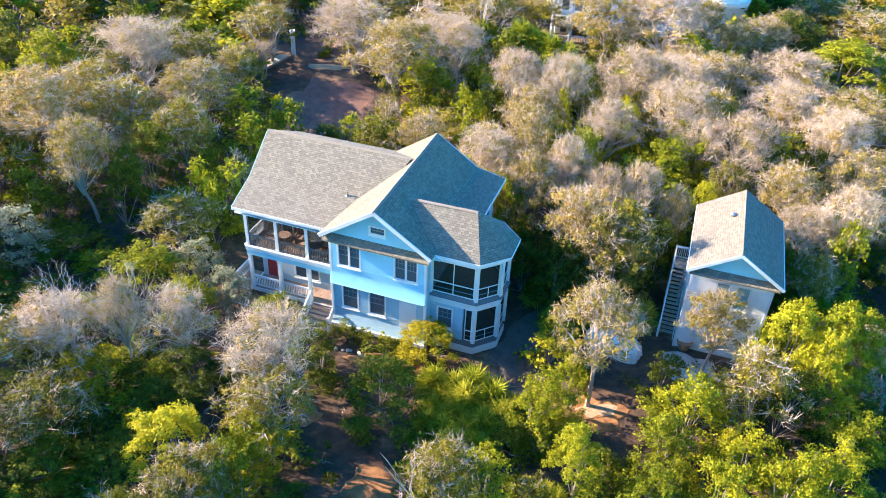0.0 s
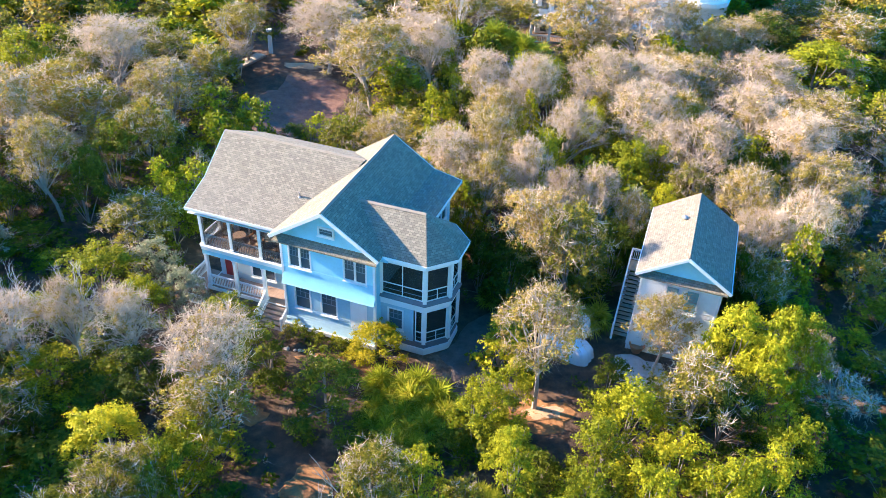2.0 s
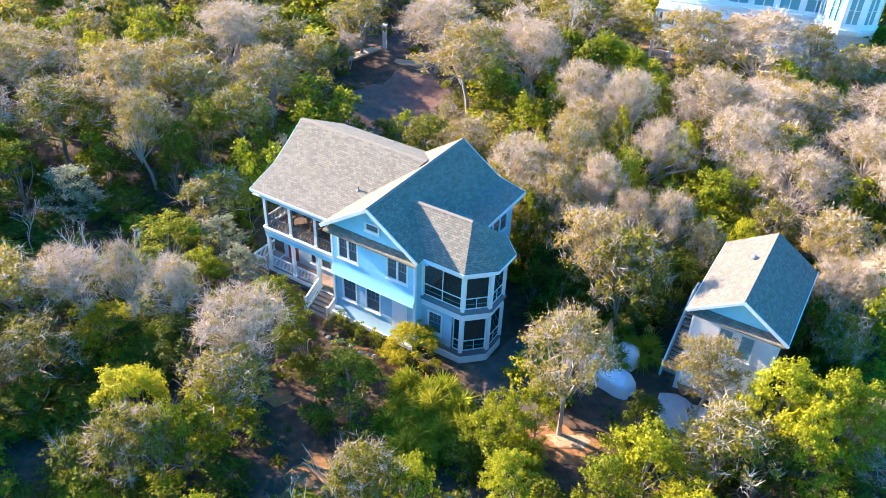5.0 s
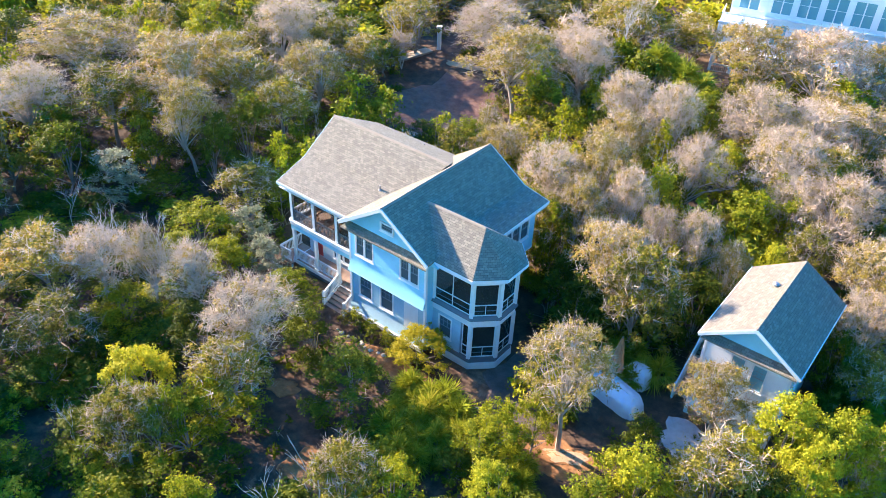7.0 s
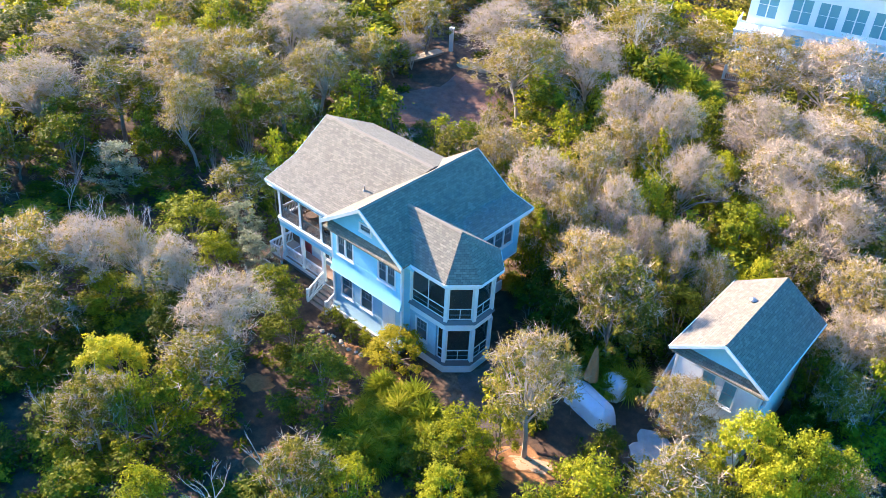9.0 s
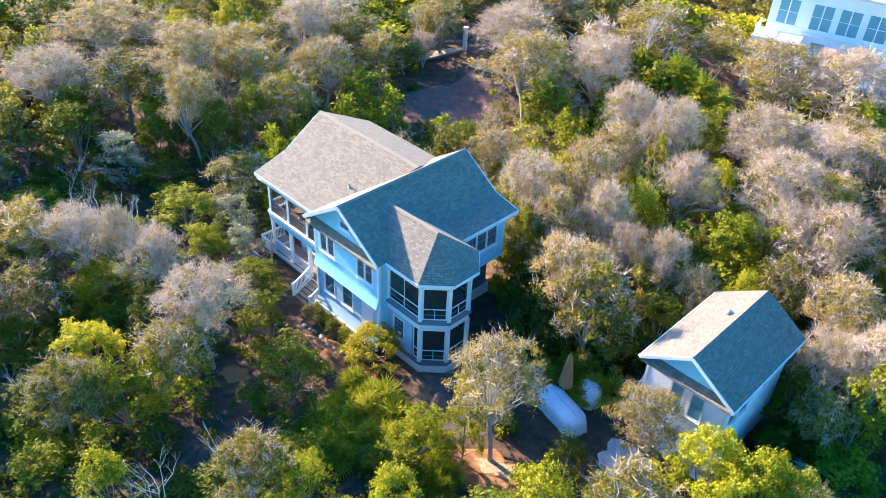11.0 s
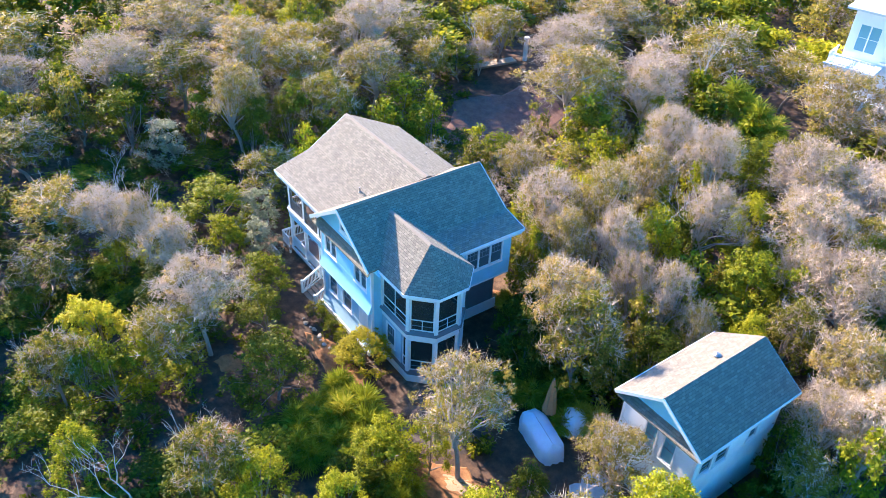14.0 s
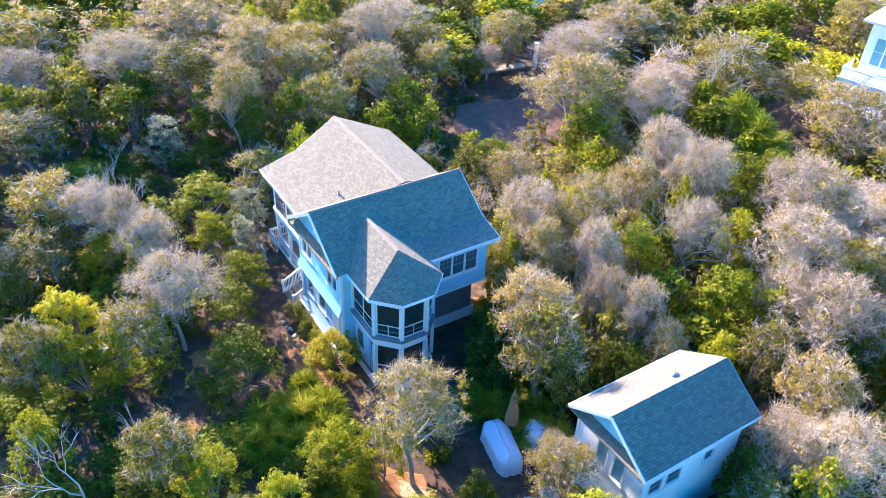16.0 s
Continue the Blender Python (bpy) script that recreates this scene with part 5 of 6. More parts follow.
PALMS = [(1.2, 32.0, 3.2, 1.4), (2.4, 31.5, 3.3, 1.5), (4.4, 30.5, 3.3, 1.5), (2.4, 29.3, 3.2, 1.5), (1.2, 30.2, 3.0, 1.3), (7.8, 29.3, 2.6, 1.1), (6.3, 25.4, 3.0, 1.0), (4.7, 46.1, 3.0, 0.9), (8.7, 42.1, 2.5, 1.5), (10.6, 40.6, 3.2, 1.4), (13.4, 39.8, 3.2, 1.3), (9.2, 39.6, 2.6, 1.2), (9.0, 77.8, 7.6, 2.6), (11.9, 75.8, 7.2, 2.3), (13.6, 31.8, 3.0, 0.8)]

# ---- trees and shrubs ----
def unit(v):
    return v / np.linalg.norm(v, axis=1)[:, None]


def shoots(rng, clumps, count, low, high, flat, lift):
    """Shoot tips spread over the clumps (x, y, z, r): their places and directions."""
    c = np.array(clumps)
    w = c[:, 3] ** 2
    pick = rng.choice(len(c), count, p=w / w.sum())
    d = rng.normal(size=(count, 3))
    d[:, 2] = d[:, 2] * 0.9 + lift
    d = unit(d)
    rad = c[pick, 3] * rng.uniform(low, high, count)
    return c[pick, :3] + d * rad[:, None] * np.array([1, 1, flat]), d


def leaf_cloud(rng, clumps, count, size, up=0.35, flat=0.75, stretch=1.2, inner=0.75, bunch=15):
    """Leaves as small pointed blades, bunched on shoots over the outside of the clumps."""
    tips, dirs = shoots(rng, clumps, max(8, count // bunch), inner, 1.14, flat, 0.3)
    pick = rng.integers(0, len(tips), count)
    d = dirs[pick]
    pos = tips[pick] - d * (size * rng.uniform(0, 2.2, count))[:, None] + rng.normal(size=(count, 3)) * size * 0.85
    nrm = unit(d + rng.normal(size=(count, 3)) * 0.6 + np.array([0, 0, up]))
    a = unit(np.cross(nrm, rng.normal(size=(count, 3))))
    b = np.cross(nrm, a)
    s = (size * rng.uniform(0.6, 1.35, count))[:, None]
    v = np.empty((count, 3, 3))
    v[:, 0] = pos - a * s * stretch * 0.45 + b * s * 0.42
    v[:, 1] = pos - a * s * stretch * 0.30 - b * s * 0.46
    v[:, 2] = pos + a * s * stretch * 0.62
    return v.reshape(-1, 3)


def twig_cloud(rng, clumps, count, length, width, bunch=6):
    """Fine bare twigs in sprays that fan outwards from the clumps."""
    tips, dirs = shoots(rng, clumps, max(8, count // bunch), 0.3, 0.95, 0.8, 0.45)
    pick = rng.integers(0, len(tips), count)
    d = dirs[pick]
    p0 = tips[pick] + d * (length * rng.uniform(-0.5, 0.4, count))[:, None] + rng.normal(size=(count, 3)) * length * 0.12
    g = unit(d + rng.normal(size=(count, 3)) * 0.75 + np.array([0, 0, 0.15]))
    L = (length * rng.uniform(0.5, 1.3, count))[:, None]
    side = unit(np.cross(g, rng.normal(size=(count, 3))))
    hw = (width * rng.uniform(0.6, 1.4, count))[:, None]
    bend = rng.normal(size=(count, 3)) * 0.12 * L
    v = np.empty((count, 3, 3))
    v[:, 0] = p0 - side * hw
    v[:, 1] = p0 + side * hw
    v[:, 2] = p0 + g * L + bend
    return v.reshape(-1, 3)


CR, CH = 2.2, 6.5      # the pattern trees' crown radius and height, in metres


def crown_clumps(rng, n, r, low, rag=0.35, core=0):
    """Clump centres on and in an uneven dome, low..CH high."""
    out = []
    squash = rng.uniform(0.85, 1.0)
    for i in range(n):
        a = i * 2.399963 + rng.normal() * 0.35
        q = math.sqrt((i + 0.5) / n) * rng.uniform(0.82, 1.0)
        dome = math.sqrt(max(0.0, 1 - q * q))
        R = (CR - r * 0.72) * rng.uniform(0.85, 1.1)
        top = low + r + (CH - low - r * 1.7) * (0.12 + 0.88 * dome)
        z = top - rng.uniform(0, rag) * (CH - low) * (0.25 + 0.5 * q)
        out.append((q * R * math.cos(a), q * R * math.sin(a) * squash, z, r * rng.uniform(0.68, 1.22)))
    for i in range(n // 2):
        a = rng.uniform(0, 6.28)
        q = rng.uniform(0.5, 0.95)
        out.append((q * CR * math.cos(a), q * CR * math.sin(a), low + rng.uniform(0.02, 0.42) * (CH - low), r * rng.uniform(0.6, 0.95)))
    for i in range(core):
        a = rng.uniform(0, 6.28)
        q = rng.uniform(0.0, 0.65)
        out.append((q * CR * math.cos(a), q * CR * math.sin(a), low + rng.uniform(0.1, 0.7) * (CH - low) * (1 - 0.5 * q), r * rng.uniform(0.9, 1.3)))
    return out


def make_tree(seed, leaves, leaf, twigs=0, twig_len=0.6, twig_w=0.016, leaf_mat=None, bark=None, clumps=20, clump_r=0.72, trunk_r=0.10, low=1.1, name="tree", label="", category="tree", twig_mat=None, limbs=9, lean=0.35, inner=0.6, rag=0.35):
    """A tree CH high with a crown of radius CR: trunk with limbs, and a crown of many leaves or twigs."""
    rng = np.random.default_rng(seed)
    ob = thing(name, Matrix(), label, category)
    cl = crown_clumps(rng, clumps, clump_r, low, rag, clumps // 2 if twigs else 0)
    verts, faces = [], []
    lx, ly = rng.normal() * lean, rng.normal() * lean
    fork = max(0.4, low * 0.8)
    tube(verts, faces, [(0, 0, -0.5), (lx * 0.3, ly * 0.3, fork * 0.45), (lx, ly, fork), (lx * 1.1, ly * 1.1, CH * 0.62)], [trunk_r * 1.2, trunk_r * 0.9, trunk_r * 0.7, trunk_r * 0.2], 7)
    order = rng.permutation(len(cl))
    for k in order[:limbs]:
        x, y, z, r = cl[k]
        mx, my = lx + (x - lx) * 0.5 + rng.normal() * 0.15, ly + (y - ly) * 0.5 + rng.normal() * 0.15
        tube(verts, faces, [(lx, ly, fork * rng.uniform(0.75, 1.0)), (mx, my, fork + (z - fork) * 0.6), (x, y, z), (x * 1.08, y * 1.08, z + r * 0.8)], [trunk_r * 0.42, trunk_r * 0.26, trunk_r * 0.14, trunk_r * 0.05], 5)
        if twigs:
            for _ in range(3):
                d = rng.normal(size=3)
                d[2] = abs(d[2]) * 0.7
                d /= np.linalg.norm(d)
                tube(verts, faces, [(x, y, z), (x + d[0] * r * 0.6, y + d[1] * r * 0.6, z + d[2] * r * 0.5), (x + d[0] * r * 1.05, y + d[1] * r * 1.05, z + d[2] * r)], [trunk_r * 0.17, trunk_r * 0.13, trunk_r * 0.06], 4)
    mesh_part("trunk", verts, faces, [bark or BARK], ob)
    parts, mats, idx = [], [], []
    if leaves:
        parts.append(leaf_cloud(rng, cl, leaves, leaf, inner=inner))
        mats.append(leaf_mat)
        idx += [0] * leaves
    if twigs:
        parts.append(twig_cloud(rng, cl, twigs, twig_len, twig_w))
        mats.append(twig_mat or TWIG_L)
        idx += [len(mats) - 1] * twigs
    v = np.concatenate(parts)
    f = np.arange(len(v)).reshape(-1, 3)
    mesh_part("crown", v.tolist(), f.tolist(), mats, ob, idx)
    return ob


KINDS = {}


def kind(key, n, label, category="tree", **kw):
    KINDS[key] = [make_tree(900 + 37 * len(KINDS) + i, label=label, category=category, **kw) for i in range(n)]
    for ob in KINDS[key]:
        tagged(ob, group="trees and shrubs of the wood")


kind("green", 4, "green broadleaf shrub tree with glossy small leaves", leaves=6800, leaf=0.105, leaf_mat=GREEN_L, clumps=26, clump_r=0.62, rag=0.7, low=0.9)
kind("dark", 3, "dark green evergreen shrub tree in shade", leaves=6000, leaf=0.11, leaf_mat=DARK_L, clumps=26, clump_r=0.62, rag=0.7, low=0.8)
kind("yellow", 2, "bright yellow-green evergreen tree in full sun", leaves=9600, leaf=0.095, leaf_mat=YELLOW_L, clumps=34, clump_r=0.52, rag=0.6, low=1.3)
kind("olive", 4, "olive-green oak with sparse yellowing leaves", leaves=5600, leaf=0.10, leaf_mat=OLIVE_L, twigs=1200, twig_len=0.5, name="oak_tree", clumps=36, clump_r=0.52, rag=0.45, low=2.8)
kind("silver", 2, "silvery grey-green shrub with pale leaves", leaves=4500, leaf=0.125, leaf_mat=SILVER_L, twigs=300, name="shrub", category="shrub", clumps=28, clump_r=0.5)
kind("grey", 5, "leafless grey oak with a dense crown of fine twigs", leaves=2000, leaf=0.085, leaf_mat=MIX_L, twigs=6000, twig_len=0.40, twig_w=0.0095, bark=PALEBARK, name="bare_tree", clumps=42, clump_r=0.48, limbs=24, rag=0.4, low=3.3)
kind("mixed", 5, "half-bare oak with grey twigs and yellow-brown leaves", leaves=5800, leaf=0.085, leaf_mat=MIX_L, twigs=3200, twig_len=0.36, twig_w=0.0095, bark=PALEBARK, name="oak_tree", clumps=42, clump_r=0.48, limbs=20, rag=0.4, low=3.3)
# younger growth that fills the gaps
kind("fill_green", 3, "green shrub filling the gap between taller trees", leaves=1600, leaf=0.20, leaf_mat=GREEN_L, clumps=24, clump_r=0.62, low=0.6, rag=0.7, name="shrub", category="shrub")
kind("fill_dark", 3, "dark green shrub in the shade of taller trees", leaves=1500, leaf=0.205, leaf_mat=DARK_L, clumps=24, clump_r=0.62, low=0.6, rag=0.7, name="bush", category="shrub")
kind("fill_olive", 3, "olive-green young oak between taller trees", leaves=1700, leaf=0.18, leaf_mat=OLIVE_L, twigs=350, twig_len=0.35, clumps=28, clump_r=0.55, low=1.0, rag=0.7, name="oak_tree")
kind("fill_grey", 3, "bare grey young oak between taller trees", leaves=700, leaf=0.12, leaf_mat=MIX_L, twigs=1900, twig_len=0.36, twig_w=0.015, bark=PALEBARK, name="bare_tree", clumps=32, clump_r=0.52, limbs=12, rag=0.6)
# plainer trees for the woods further out
kind("far_green", 2, "green evergreen tree in the woods", leaves=1000, leaf=0.36, leaf_mat=GREEN_L, rag=0.6)
kind("far_dark", 2, "dark green evergreen tree in the woods", leaves=1000, leaf=0.36, leaf_mat=DARK_L, rag=0.6)
kind("far_grey", 2, "bare grey oak in the woods", leaves=200, leaf=0.2, leaf_mat=MIX_L, twigs=900, twig_len=0.7, twig_w=0.048, bark=PALEBARK, name="bare_tree", limbs=8, clumps=26, clump_r=0.6)
kind("far_olive", 2, "olive-green oak in the woods", leaves=800, leaf=0.33, leaf_mat=OLIVE_L, twigs=300, name="oak_tree")

PLACED = []
tree_rng = random.Random(11)


def plant(key, x, y, top, r, turn=None):
    protos = KINDS[key]
    p = protos[tree_rng.randrange(len(protos))]
    z = height(x, y)
    h = max(1.2, top - z)
    m = Matrix.Translation((x, y, z)) @ Matrix.Rotation(tree_rng.uniform(0, 6.28) if turn is None else turn, 4, "Z") @ Matrix.Diagonal((r / CR, r / CR * tree_rng.uniform(0.9, 1.1), h / CH, 1))
    PLACED.append((x, y, r))
    return copy_thing(p, m)


for key, rows in (("mixed", MIXED_A + MIXED_B), ("green", GREEN_C + GREEN_A), ("grey", GREY_A + GREY_B), ("olive", OLIVE_A + OLIVE_B), ("dark", DARK_A), ("silver", SILVER_A), ("yellow", YELLOW_A)):
    for x, y, top, r in rows:
        plant(key, x, y, top, r * (1.46 if key in ("grey", "mixed", "olive") else 1.3))
        # leafy young growth round the foot of the oaks
        if key in ("grey", "mixed") and y > 40 and top > 7 and x > -6:
            a = tree_rng.uniform(3.6, 5.8)
            plant(tree_rng.choice(("fill_green", "fill_olive", "fill_olive", "fill_green", "fill_dark")), x + r * math.cos(a), y + r * math.sin(a), top * tree_rng.uniform(0.70, 0.86), r * 0.95)


def blocked(x, y, r):
    """True where the houses, yards, drive or another crown stand."""
    p = HOUSE_INV @ Vector((x, y, 0))
    if -11.6 - r < p.x < 8.6 + r and -1.4 - r < p.y < 12 + r:
        return True
    if 15.9 - r < p.x < 24.0 + r and 5.8 - r < p.y < 14.6 + r:
        return True
    if 8.0 < p.x < 18 and 2.2 < p.y < 10.5:
        return True
    if -9.5 < p.x < 4 and -8.0 < p.y < 0 and abs(p.y + 2.2) < 1.2:
        return True
    for cx, cy, ax, ay in ((-10.6, 70.5, 5.2, 9.5), (9.8, 31.4, 3.0, 2.4), (-6.7, 30.5, 2.2, 1.8), (-2.6, 25.6, 2.2, 2.0), (2.6, 30.8, 3.2, 2.0), (8.7, 42.0, 1.5, 1.5), (11.2, 79.8, 4.0, 3.0), (3.6, 25.9, 1.4, 2.6), (-2.4, 31.4, 1.2, 2.2)):
        if ((x - cx) / (ax + r * 0.5)) ** 2 + ((y - cy) / (ay + r * 0.5)) ** 2 < 1:
            return True
    if 12.5 < x < 37 and 84.5 < y < 103:
        return True
    if -20 < x < -12.5 and 76 < y < 86:
        return True
    return False


fill = random.Random(5)
made = 0
for _ in range(16000):
    near = fill.random() < 0.45
    if near:
        x, y = fill.uniform(-48, 46), fill.uniform(8, 80)
    else:
        x, y = fill.uniform(-66, 66), fill.uniform(4, 126)
    r = fill.uniform(1.3, 2.6) if near else fill.uniform(2.4, 3.8)
    if blocked(x, y, r) or any((x - a) ** 2 + (y - b) ** 2 < (0.47 * (r + c)) ** 2 for a, b, c in PLACED):
        continue
    t = fill.random()
    hero = "fill_" if y < 74 and abs(x) < 50 else "far_"
    if y > 46 or (x > 14 and y > 40):
        key = hero + ("grey" if t < 0.14 else "olive" if t < 0.56 else "green" if t < 0.88 else "dark")
        top = fill.uniform(5.4, 7.8) if x > -38 else fill.uniform(6.4, 8.4)
    elif x < -34 and 30 < y:
        key = hero + ("dark" if t < 0.6 else "olive")
        top = fill.uniform(7.0, 9.5)
    elif x < -9 and 33 < y:
        key = hero + ("dark" if t < 0.7 else "green")
        top = fill.uniform(1.5, 2.8)
    elif x < -1:
        # dark kind alone: this corner's shade is put into the leaf colour
        key = hero + "dark"
        top = fill.uniform(1.4, 2.8)
    else:
        key = hero + ("dark" if t < 0.42 else "green" if t < 0.72 else "olive" if t < 0.9 else "grey")
        top = fill.uniform(2.6, 4.2)
    plant(key, x, y, top, r)
    made += 1
    if made > 640:
        break

# the wood goes on to the south
south = random.Random(67)
for _ in range(700):
    x, y, r = south.uniform(-40, 50), south.uniform(-20, 5), south.uniform(2.2, 3.4)
    if any((x - a) ** 2 + (y - b) ** 2 < (0.5 * (r + c)) ** 2 for a, b, c in PLACED):
        continue
    plant(south.choice(("far_green", "far_olive", "far_dark", "far_grey")), x, y, south.uniform(4.5, 7.0), r)

# unseen tall trees added west of the lot, to shade the shrubs beside them
shade_row = random.Random(41)
for k in range(15):
    x, y = shade_row.uniform(-31, -23.5), 12 + k * 1.15
    plant(shade_row.choice(("fill_dark", "fill_olive")), x, y, shade_row.uniform(9.5, 11.0), shade_row.uniform(2.0, 2.6))

# understory below the taller crowns
low = random.Random(53)
for n, x0, x1, y0, y1, t0, t1, choice in ((75, -24, 12, 15, 33, 1.4, 3.0, ("fill_dark", "fill_dark", "fill_green")), (70, 1, 34, 44, 76, 3.2, 6.2, ("fill_green", "fill_olive", "fill_dark", "fill_green"))):
    while n:
        x, y = low.uniform(x0, x1), low.uniform(y0, y1)
        n -= 1
        if not blocked(x, y, 0.8):
            plant(low.choice(choice), x, y, low.uniform(t0, t1), low.uniform(1.2, 2.0))

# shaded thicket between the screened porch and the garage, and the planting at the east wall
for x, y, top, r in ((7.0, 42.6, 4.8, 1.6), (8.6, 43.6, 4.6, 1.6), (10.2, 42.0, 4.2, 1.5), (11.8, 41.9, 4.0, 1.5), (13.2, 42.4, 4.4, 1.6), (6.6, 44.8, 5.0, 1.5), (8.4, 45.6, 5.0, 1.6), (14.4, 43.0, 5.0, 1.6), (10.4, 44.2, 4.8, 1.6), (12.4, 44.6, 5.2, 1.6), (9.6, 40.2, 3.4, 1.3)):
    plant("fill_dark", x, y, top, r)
for x, y, top, r in ((11.2, 42.0, 6.9, 2.3), (13.3, 41.8, 6.8, 2.1), (10.0, 43.6, 7.2, 2.2), (14.2, 44.6, 7.0, 2.0)):
    plant("fill_olive", x, y, top, r)
for x, y, top, r in ((5.2, 46.6, 5.4, 1.2), (4.4, 49.0, 6.6, 1.6), (6.2, 48.6, 6.4, 1.6), (2.6, 51.0, 6.6, 1.7)):
    plant("fill_green", x, y, top, r)
# oaks in front of the white house
for x, y, top, r in ((31.0, 76.5, 8.8, 2.8), (35.0, 79.0, 8.8, 3.0), (33.5, 82.0, 7.4, 2.4), (28.5, 80.0, 10.4, 3.0), (21.6, 81.0, 10.0, 2.8), (38.5, 83.0, 8.4, 2.8)):
    plant("mixed", x, y, top, r)

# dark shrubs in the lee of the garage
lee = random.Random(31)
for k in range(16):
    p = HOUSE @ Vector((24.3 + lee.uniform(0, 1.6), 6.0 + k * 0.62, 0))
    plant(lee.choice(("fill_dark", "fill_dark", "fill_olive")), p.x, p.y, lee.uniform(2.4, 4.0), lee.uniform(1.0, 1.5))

# low planting along the front wall
bed = random.Random(21)
for k in range(11):
    p = HOUSE @ Vector((-2.4 + k * 0.62, -0.75 + bed.uniform(-0.35, 0.3), 0))
    plant(bed.choice(("fill_dark", "fill_green", "fill_olive")), p.x, p.y, bed.uniform(1.25, 1.7), bed.uniform(0.45, 0.75))

# golden shrub at the corner of the house
KINDS["gold"] = [make_tree(77, leaves=9000, leaf=0.105, leaf_mat=GOLD_L, low=0.4, clumps=34, clump_r=0.5, name="shrub", label="golden-yellow shrub at the corner of the house", category="shrub", trunk_r=0.08)]
plant("gold", 0.1, 35.9, 2.9, 2.1)


def make_palmetto(seed, label, stem=0.5):
    """A fan palm: trunk and folded fan fronds on long stalks."""
    rng = random.Random(seed)
    ob = thing("palmetto", Matrix(), label, "palm", "palmettos")
    verts, faces = [], []
    tube(verts, faces, [(0, 0, -0.2), (0.03, 0.02, stem * 0.5), (0.02, 0.05, stem)], [0.11, 0.10, 0.09], 8)
    mesh_part("trunk", verts, faces, [BARK], ob)
    verts, faces = [], []
    for i in range(30):
        az = i * 2.399 + rng.uniform(-0.3, 0.3)
        el = radians(82 - 95 * (i / 30) + rng.uniform(-8, 8))
        L = rng.uniform(0.40, 0.62)
        d = Vector((math.cos(az) * math.cos(el), math.sin(az) * math.cos(el), math.sin(el)))
        s = Vector((-math.sin(az), math.cos(az), 0))
        o = Vector((0.02, 0.05, stem))
        hub = o + d * L
        b0 = len(verts)
        verts += [tuple(o - s * 0.008), tuple(o + s * 0.008), tuple(hub + s * 0.006), tuple(hub - s * 0.006)]
        faces.append((b0, b0 + 1, b0 + 2, b0 + 3))
        nrm = s.cross(d)
        for k in range(15):
            a = radians(-110 + 220 * k / 14)
            g = (d * math.cos(a) + s * math.sin(a)).normalized()
            tip = hub + g * rng.uniform(0.62, 0.88) * (0.75 + 0.25 * math.cos(a)) + Vector((0, 0, -0.14 - 0.22 * rng.random()))
            w = nrm.cross(g).normalized() * 0.03
            mid = hub + (tip - hub) * 0.5 + Vector((0, 0, 0.03))
            b0 = len(verts)
            verts += [tuple(hub), tuple(mid - w), tuple(tip), tuple(mid + w)]
            faces.append((b0, b0 + 1, b0 + 2, b0 + 3))
    mesh_part("fronds", verts, faces, [PALM_L], ob)
    return ob


KINDS["palm"] = [make_palmetto(s, "palmetto with sunlit yellow-green fan fronds") for s in (1, 2, 3)]
KINDS["tall_palm"] = [make_palmetto(s, "tall cabbage palm with yellow-green fan fronds", 2.4) for s in (4, 5)]
for x, y, top, r in PALMS:
    if top > 5:
        for k in range(2):
            sc = r * 0.72
            m = Matrix.Translation((x + k * 1.6, y - k * 0.9, height(x, y))) @ Matrix.Rotation(tree_rng.uniform(0, 6), 4, "Z") @ Matrix.Diagonal((sc, sc, (top - 1.5 - 0.6 * k) / 2.9, 1))
            copy_thing(KINDS["tall_palm"][k], m)
    else:
        for k in range(5):
            a = tree_rng.uniform(0, 6.28)
            q = 0.8 * r * (k > 0)
            sc = r * tree_rng.uniform(0.62, 0.9)
            m = Matrix.Translation((x + q * math.cos(a), y + q * math.sin(a), height(x, y))) @ Matrix.Rotation(a, 4, "Z") @ Matrix.Diagonal((sc, sc, sc * 1.3, 1))
            copy_thing(KINDS["palm"][tree_rng.randrange(3)], m)


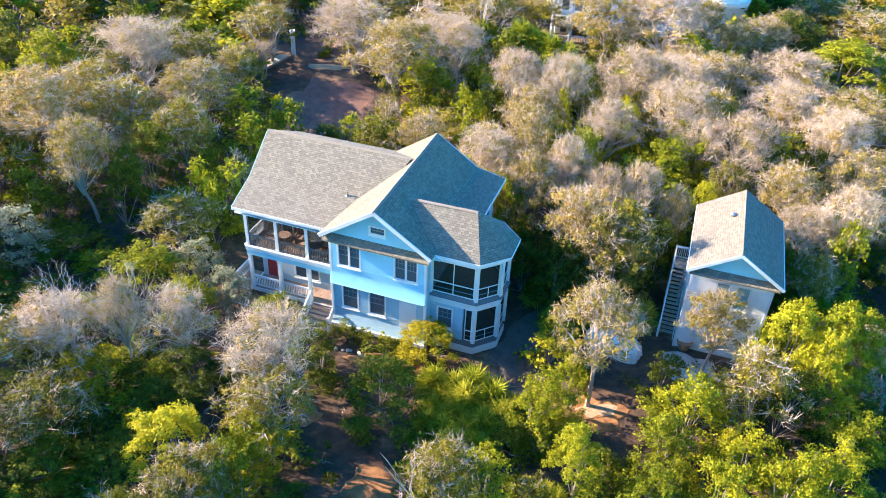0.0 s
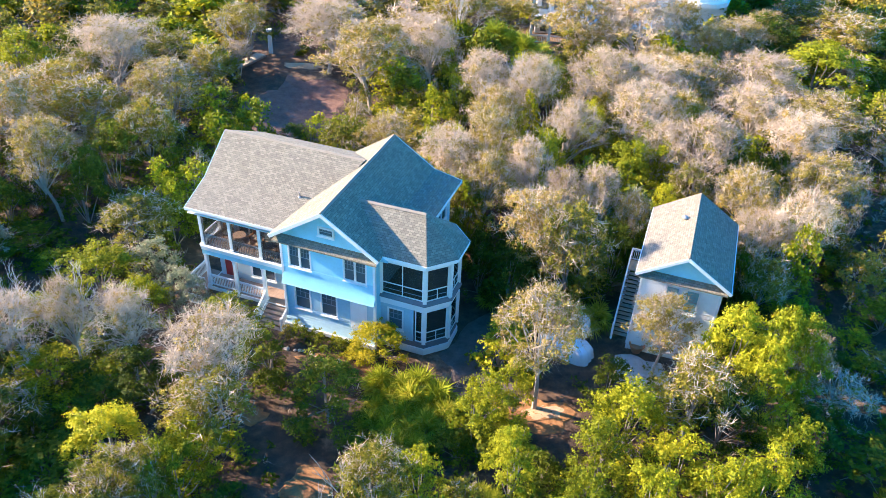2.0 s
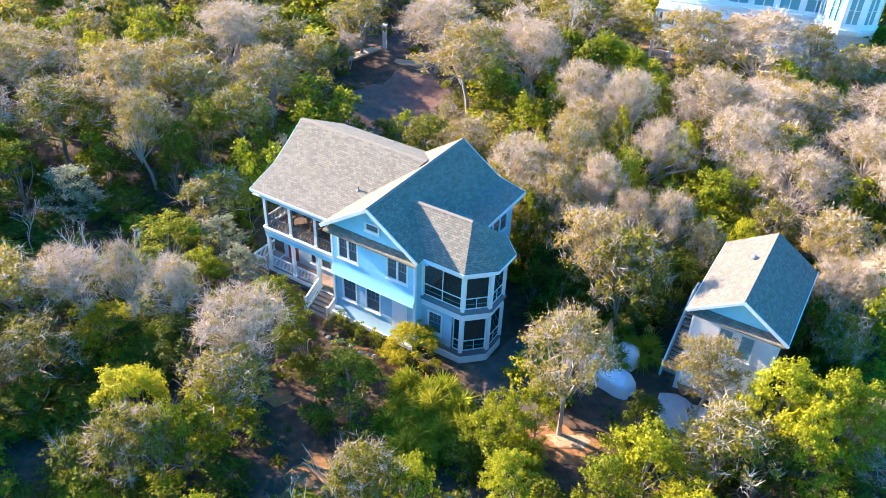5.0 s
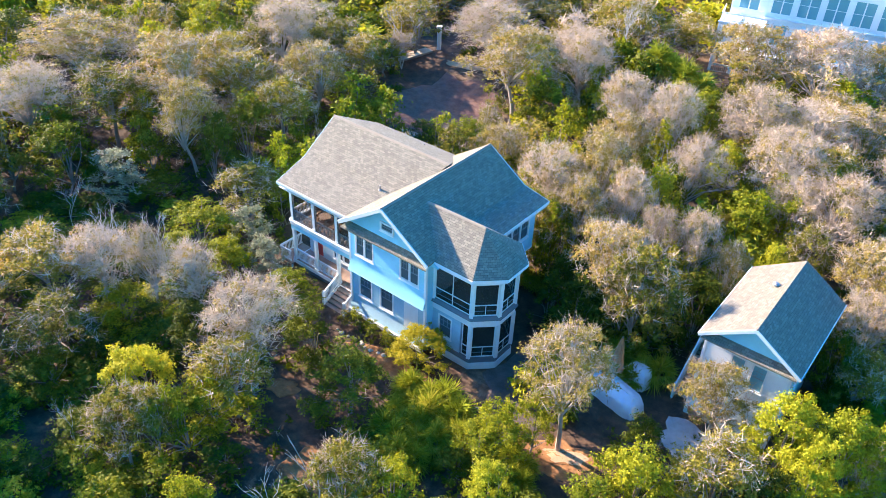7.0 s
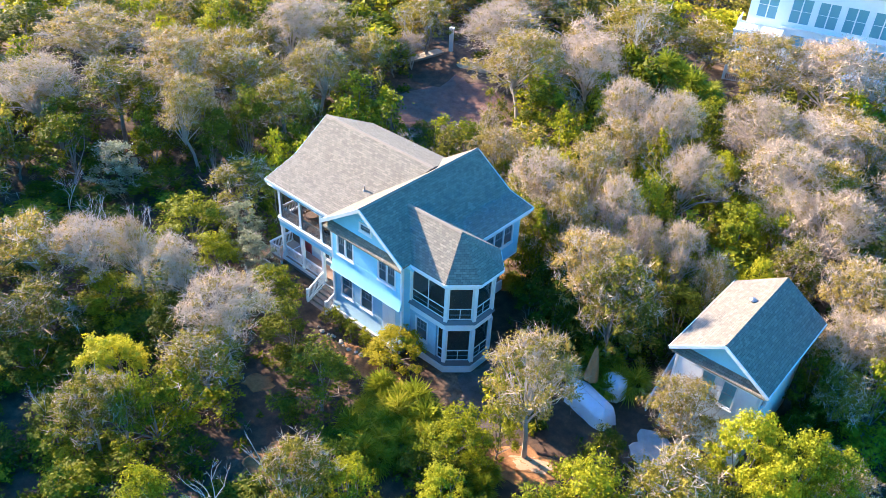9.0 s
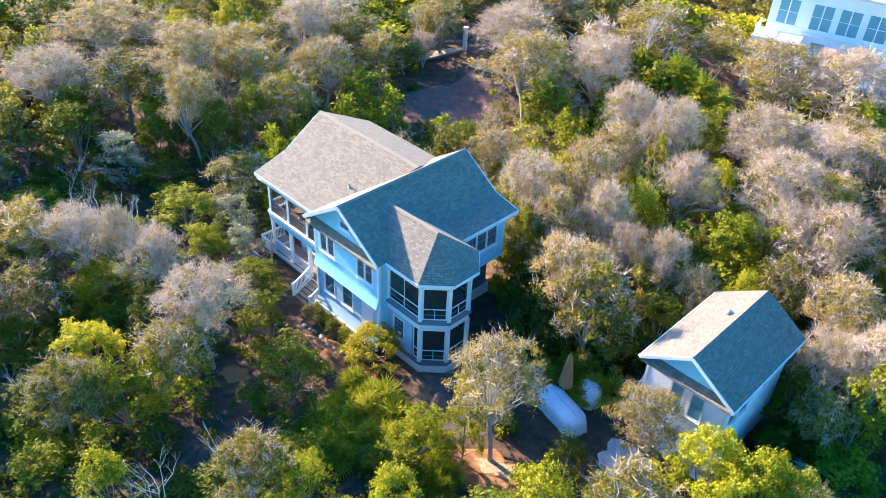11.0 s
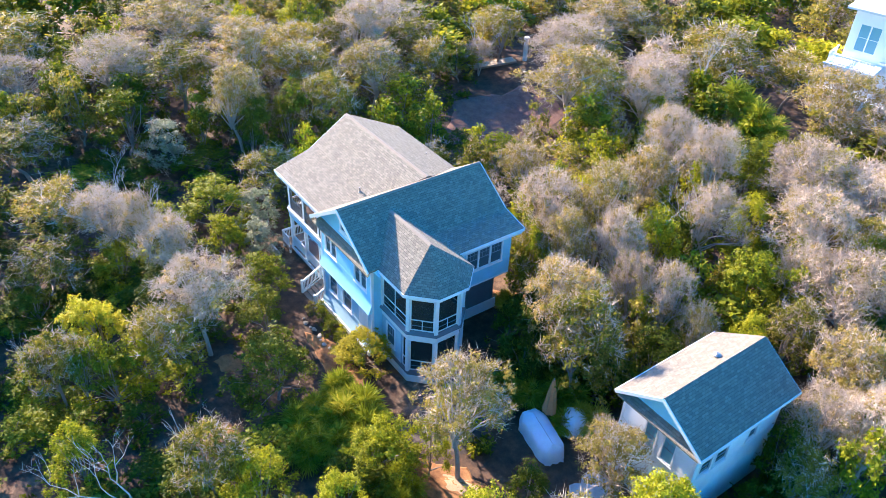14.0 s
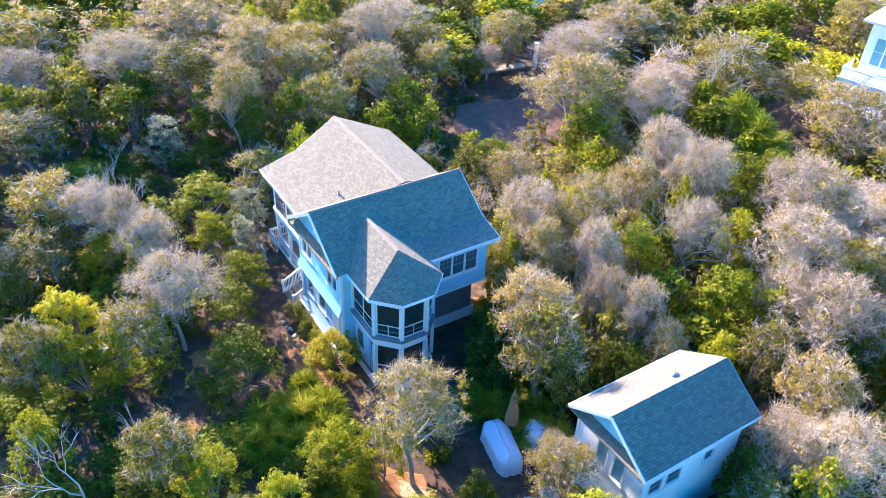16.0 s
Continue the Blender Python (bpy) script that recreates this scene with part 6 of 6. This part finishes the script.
def dead_tree(x, y, h, seed, spread=0.8, forks=5):
    """A bare dead trunk with forking pale branches."""
    rng = random.Random(seed)
    ob = thing("dead_tree", Matrix.Translation((x, y, height(x, y))), "bare bleached dead tree with forking branches", "tree")
    verts, faces = [], []

    def grow(p, d, L, r, depth):
        q = p + d * L * 0.5 + Vector((rng.uniform(-1, 1), rng.uniform(-1, 1), 0)) * L * 0.08
        e = p + d * L
        tube(verts, faces, [p, q, e], [r, r * 0.8, r * 0.6], 5)
        if depth == 0:
            return
        for _ in range(rng.choice((2, 3, 3))):
            v = Vector((rng.uniform(-1, 1), rng.uniform(-1, 1), rng.uniform(-0.2, 0.7))) * spread
            grow(e, (d + v).normalized(), L * rng.uniform(0.55, 0.8), r * 0.58, depth - 1)
    grow(Vector((0, 0, -0.2)), Vector((rng.uniform(-0.2, 0.2), 0.1, 1)).normalized(), h * 0.38, 0.011 * h, forks)
    mesh_part("trunk", verts, faces, [BLEACHED], ob)


for x, y, h, s in ((6.6, 79.6, 9.0, 1), (4.9, 80.8, 8.0, 2), (10.4, 61.5, 8.6, 3), (-0.1, 23.1, 6.6, 4), (-28.5, 38.6, 4.2, 5), (-17.4, 76.4, 6.5, 6), (0.0, 19.2, 8.3, 7), (14.5, 56.5, 8.5, 8), (-16.9, 33.2, 8.0, 9), (-14.0, 22.0, 3.6, 10), (-19.8, 32.6, 7.2, 11), (9.2, 63.8, 8.8, 12)):
    dead_tree(x, y, h, s, *((0.3, 3) if s == 4 else (0.8, 5)))

# the patterns stand out of the way, under no one's eye: they are used up as the last trees of the far wood
spots = random.Random(9)
for key, protos in KINDS.items():
    for p in protos:
        x, y = spots.uniform(-60, 60), spots.uniform(170, 200)
        s = 2.5 if "palm" in key else 1.3
        p.matrix_basis = Matrix.Translation((x, y, height(x, y))) @ Matrix.Diagonal((s, s, s, 1))


# ---- undergrowth on the forest floor ----
def undergrowth():
    """Low scrub, ferns and seedlings: one sheet of small tufts over the ground between the trees."""
    rng = np.random.default_rng(3)
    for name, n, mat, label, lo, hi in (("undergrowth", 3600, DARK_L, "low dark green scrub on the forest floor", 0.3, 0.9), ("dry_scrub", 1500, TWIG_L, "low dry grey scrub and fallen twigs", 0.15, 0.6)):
        cl = []
        while len(cl) < n:
            x, y = rng.uniform(-50, 46), rng.uniform(12, 100)
            if blocked(x, y, 0.2):
                continue
            r = rng.uniform(lo, hi)
            cl.append((x, y, height(x, y) + r * 0.35, r))
        count = n * 38
        v = leaf_cloud(rng, cl, count, 0.20, inner=0.3) if mat is DARK_L else twig_cloud(rng, cl, count // 2, 0.5, 0.02)
        ob = mesh_part(name, v.tolist(), np.arange(len(v)).reshape(-1, 3).tolist(), [mat], None)
        tagged(ob, label, "undergrowth", kind="stuff")


undergrowth()
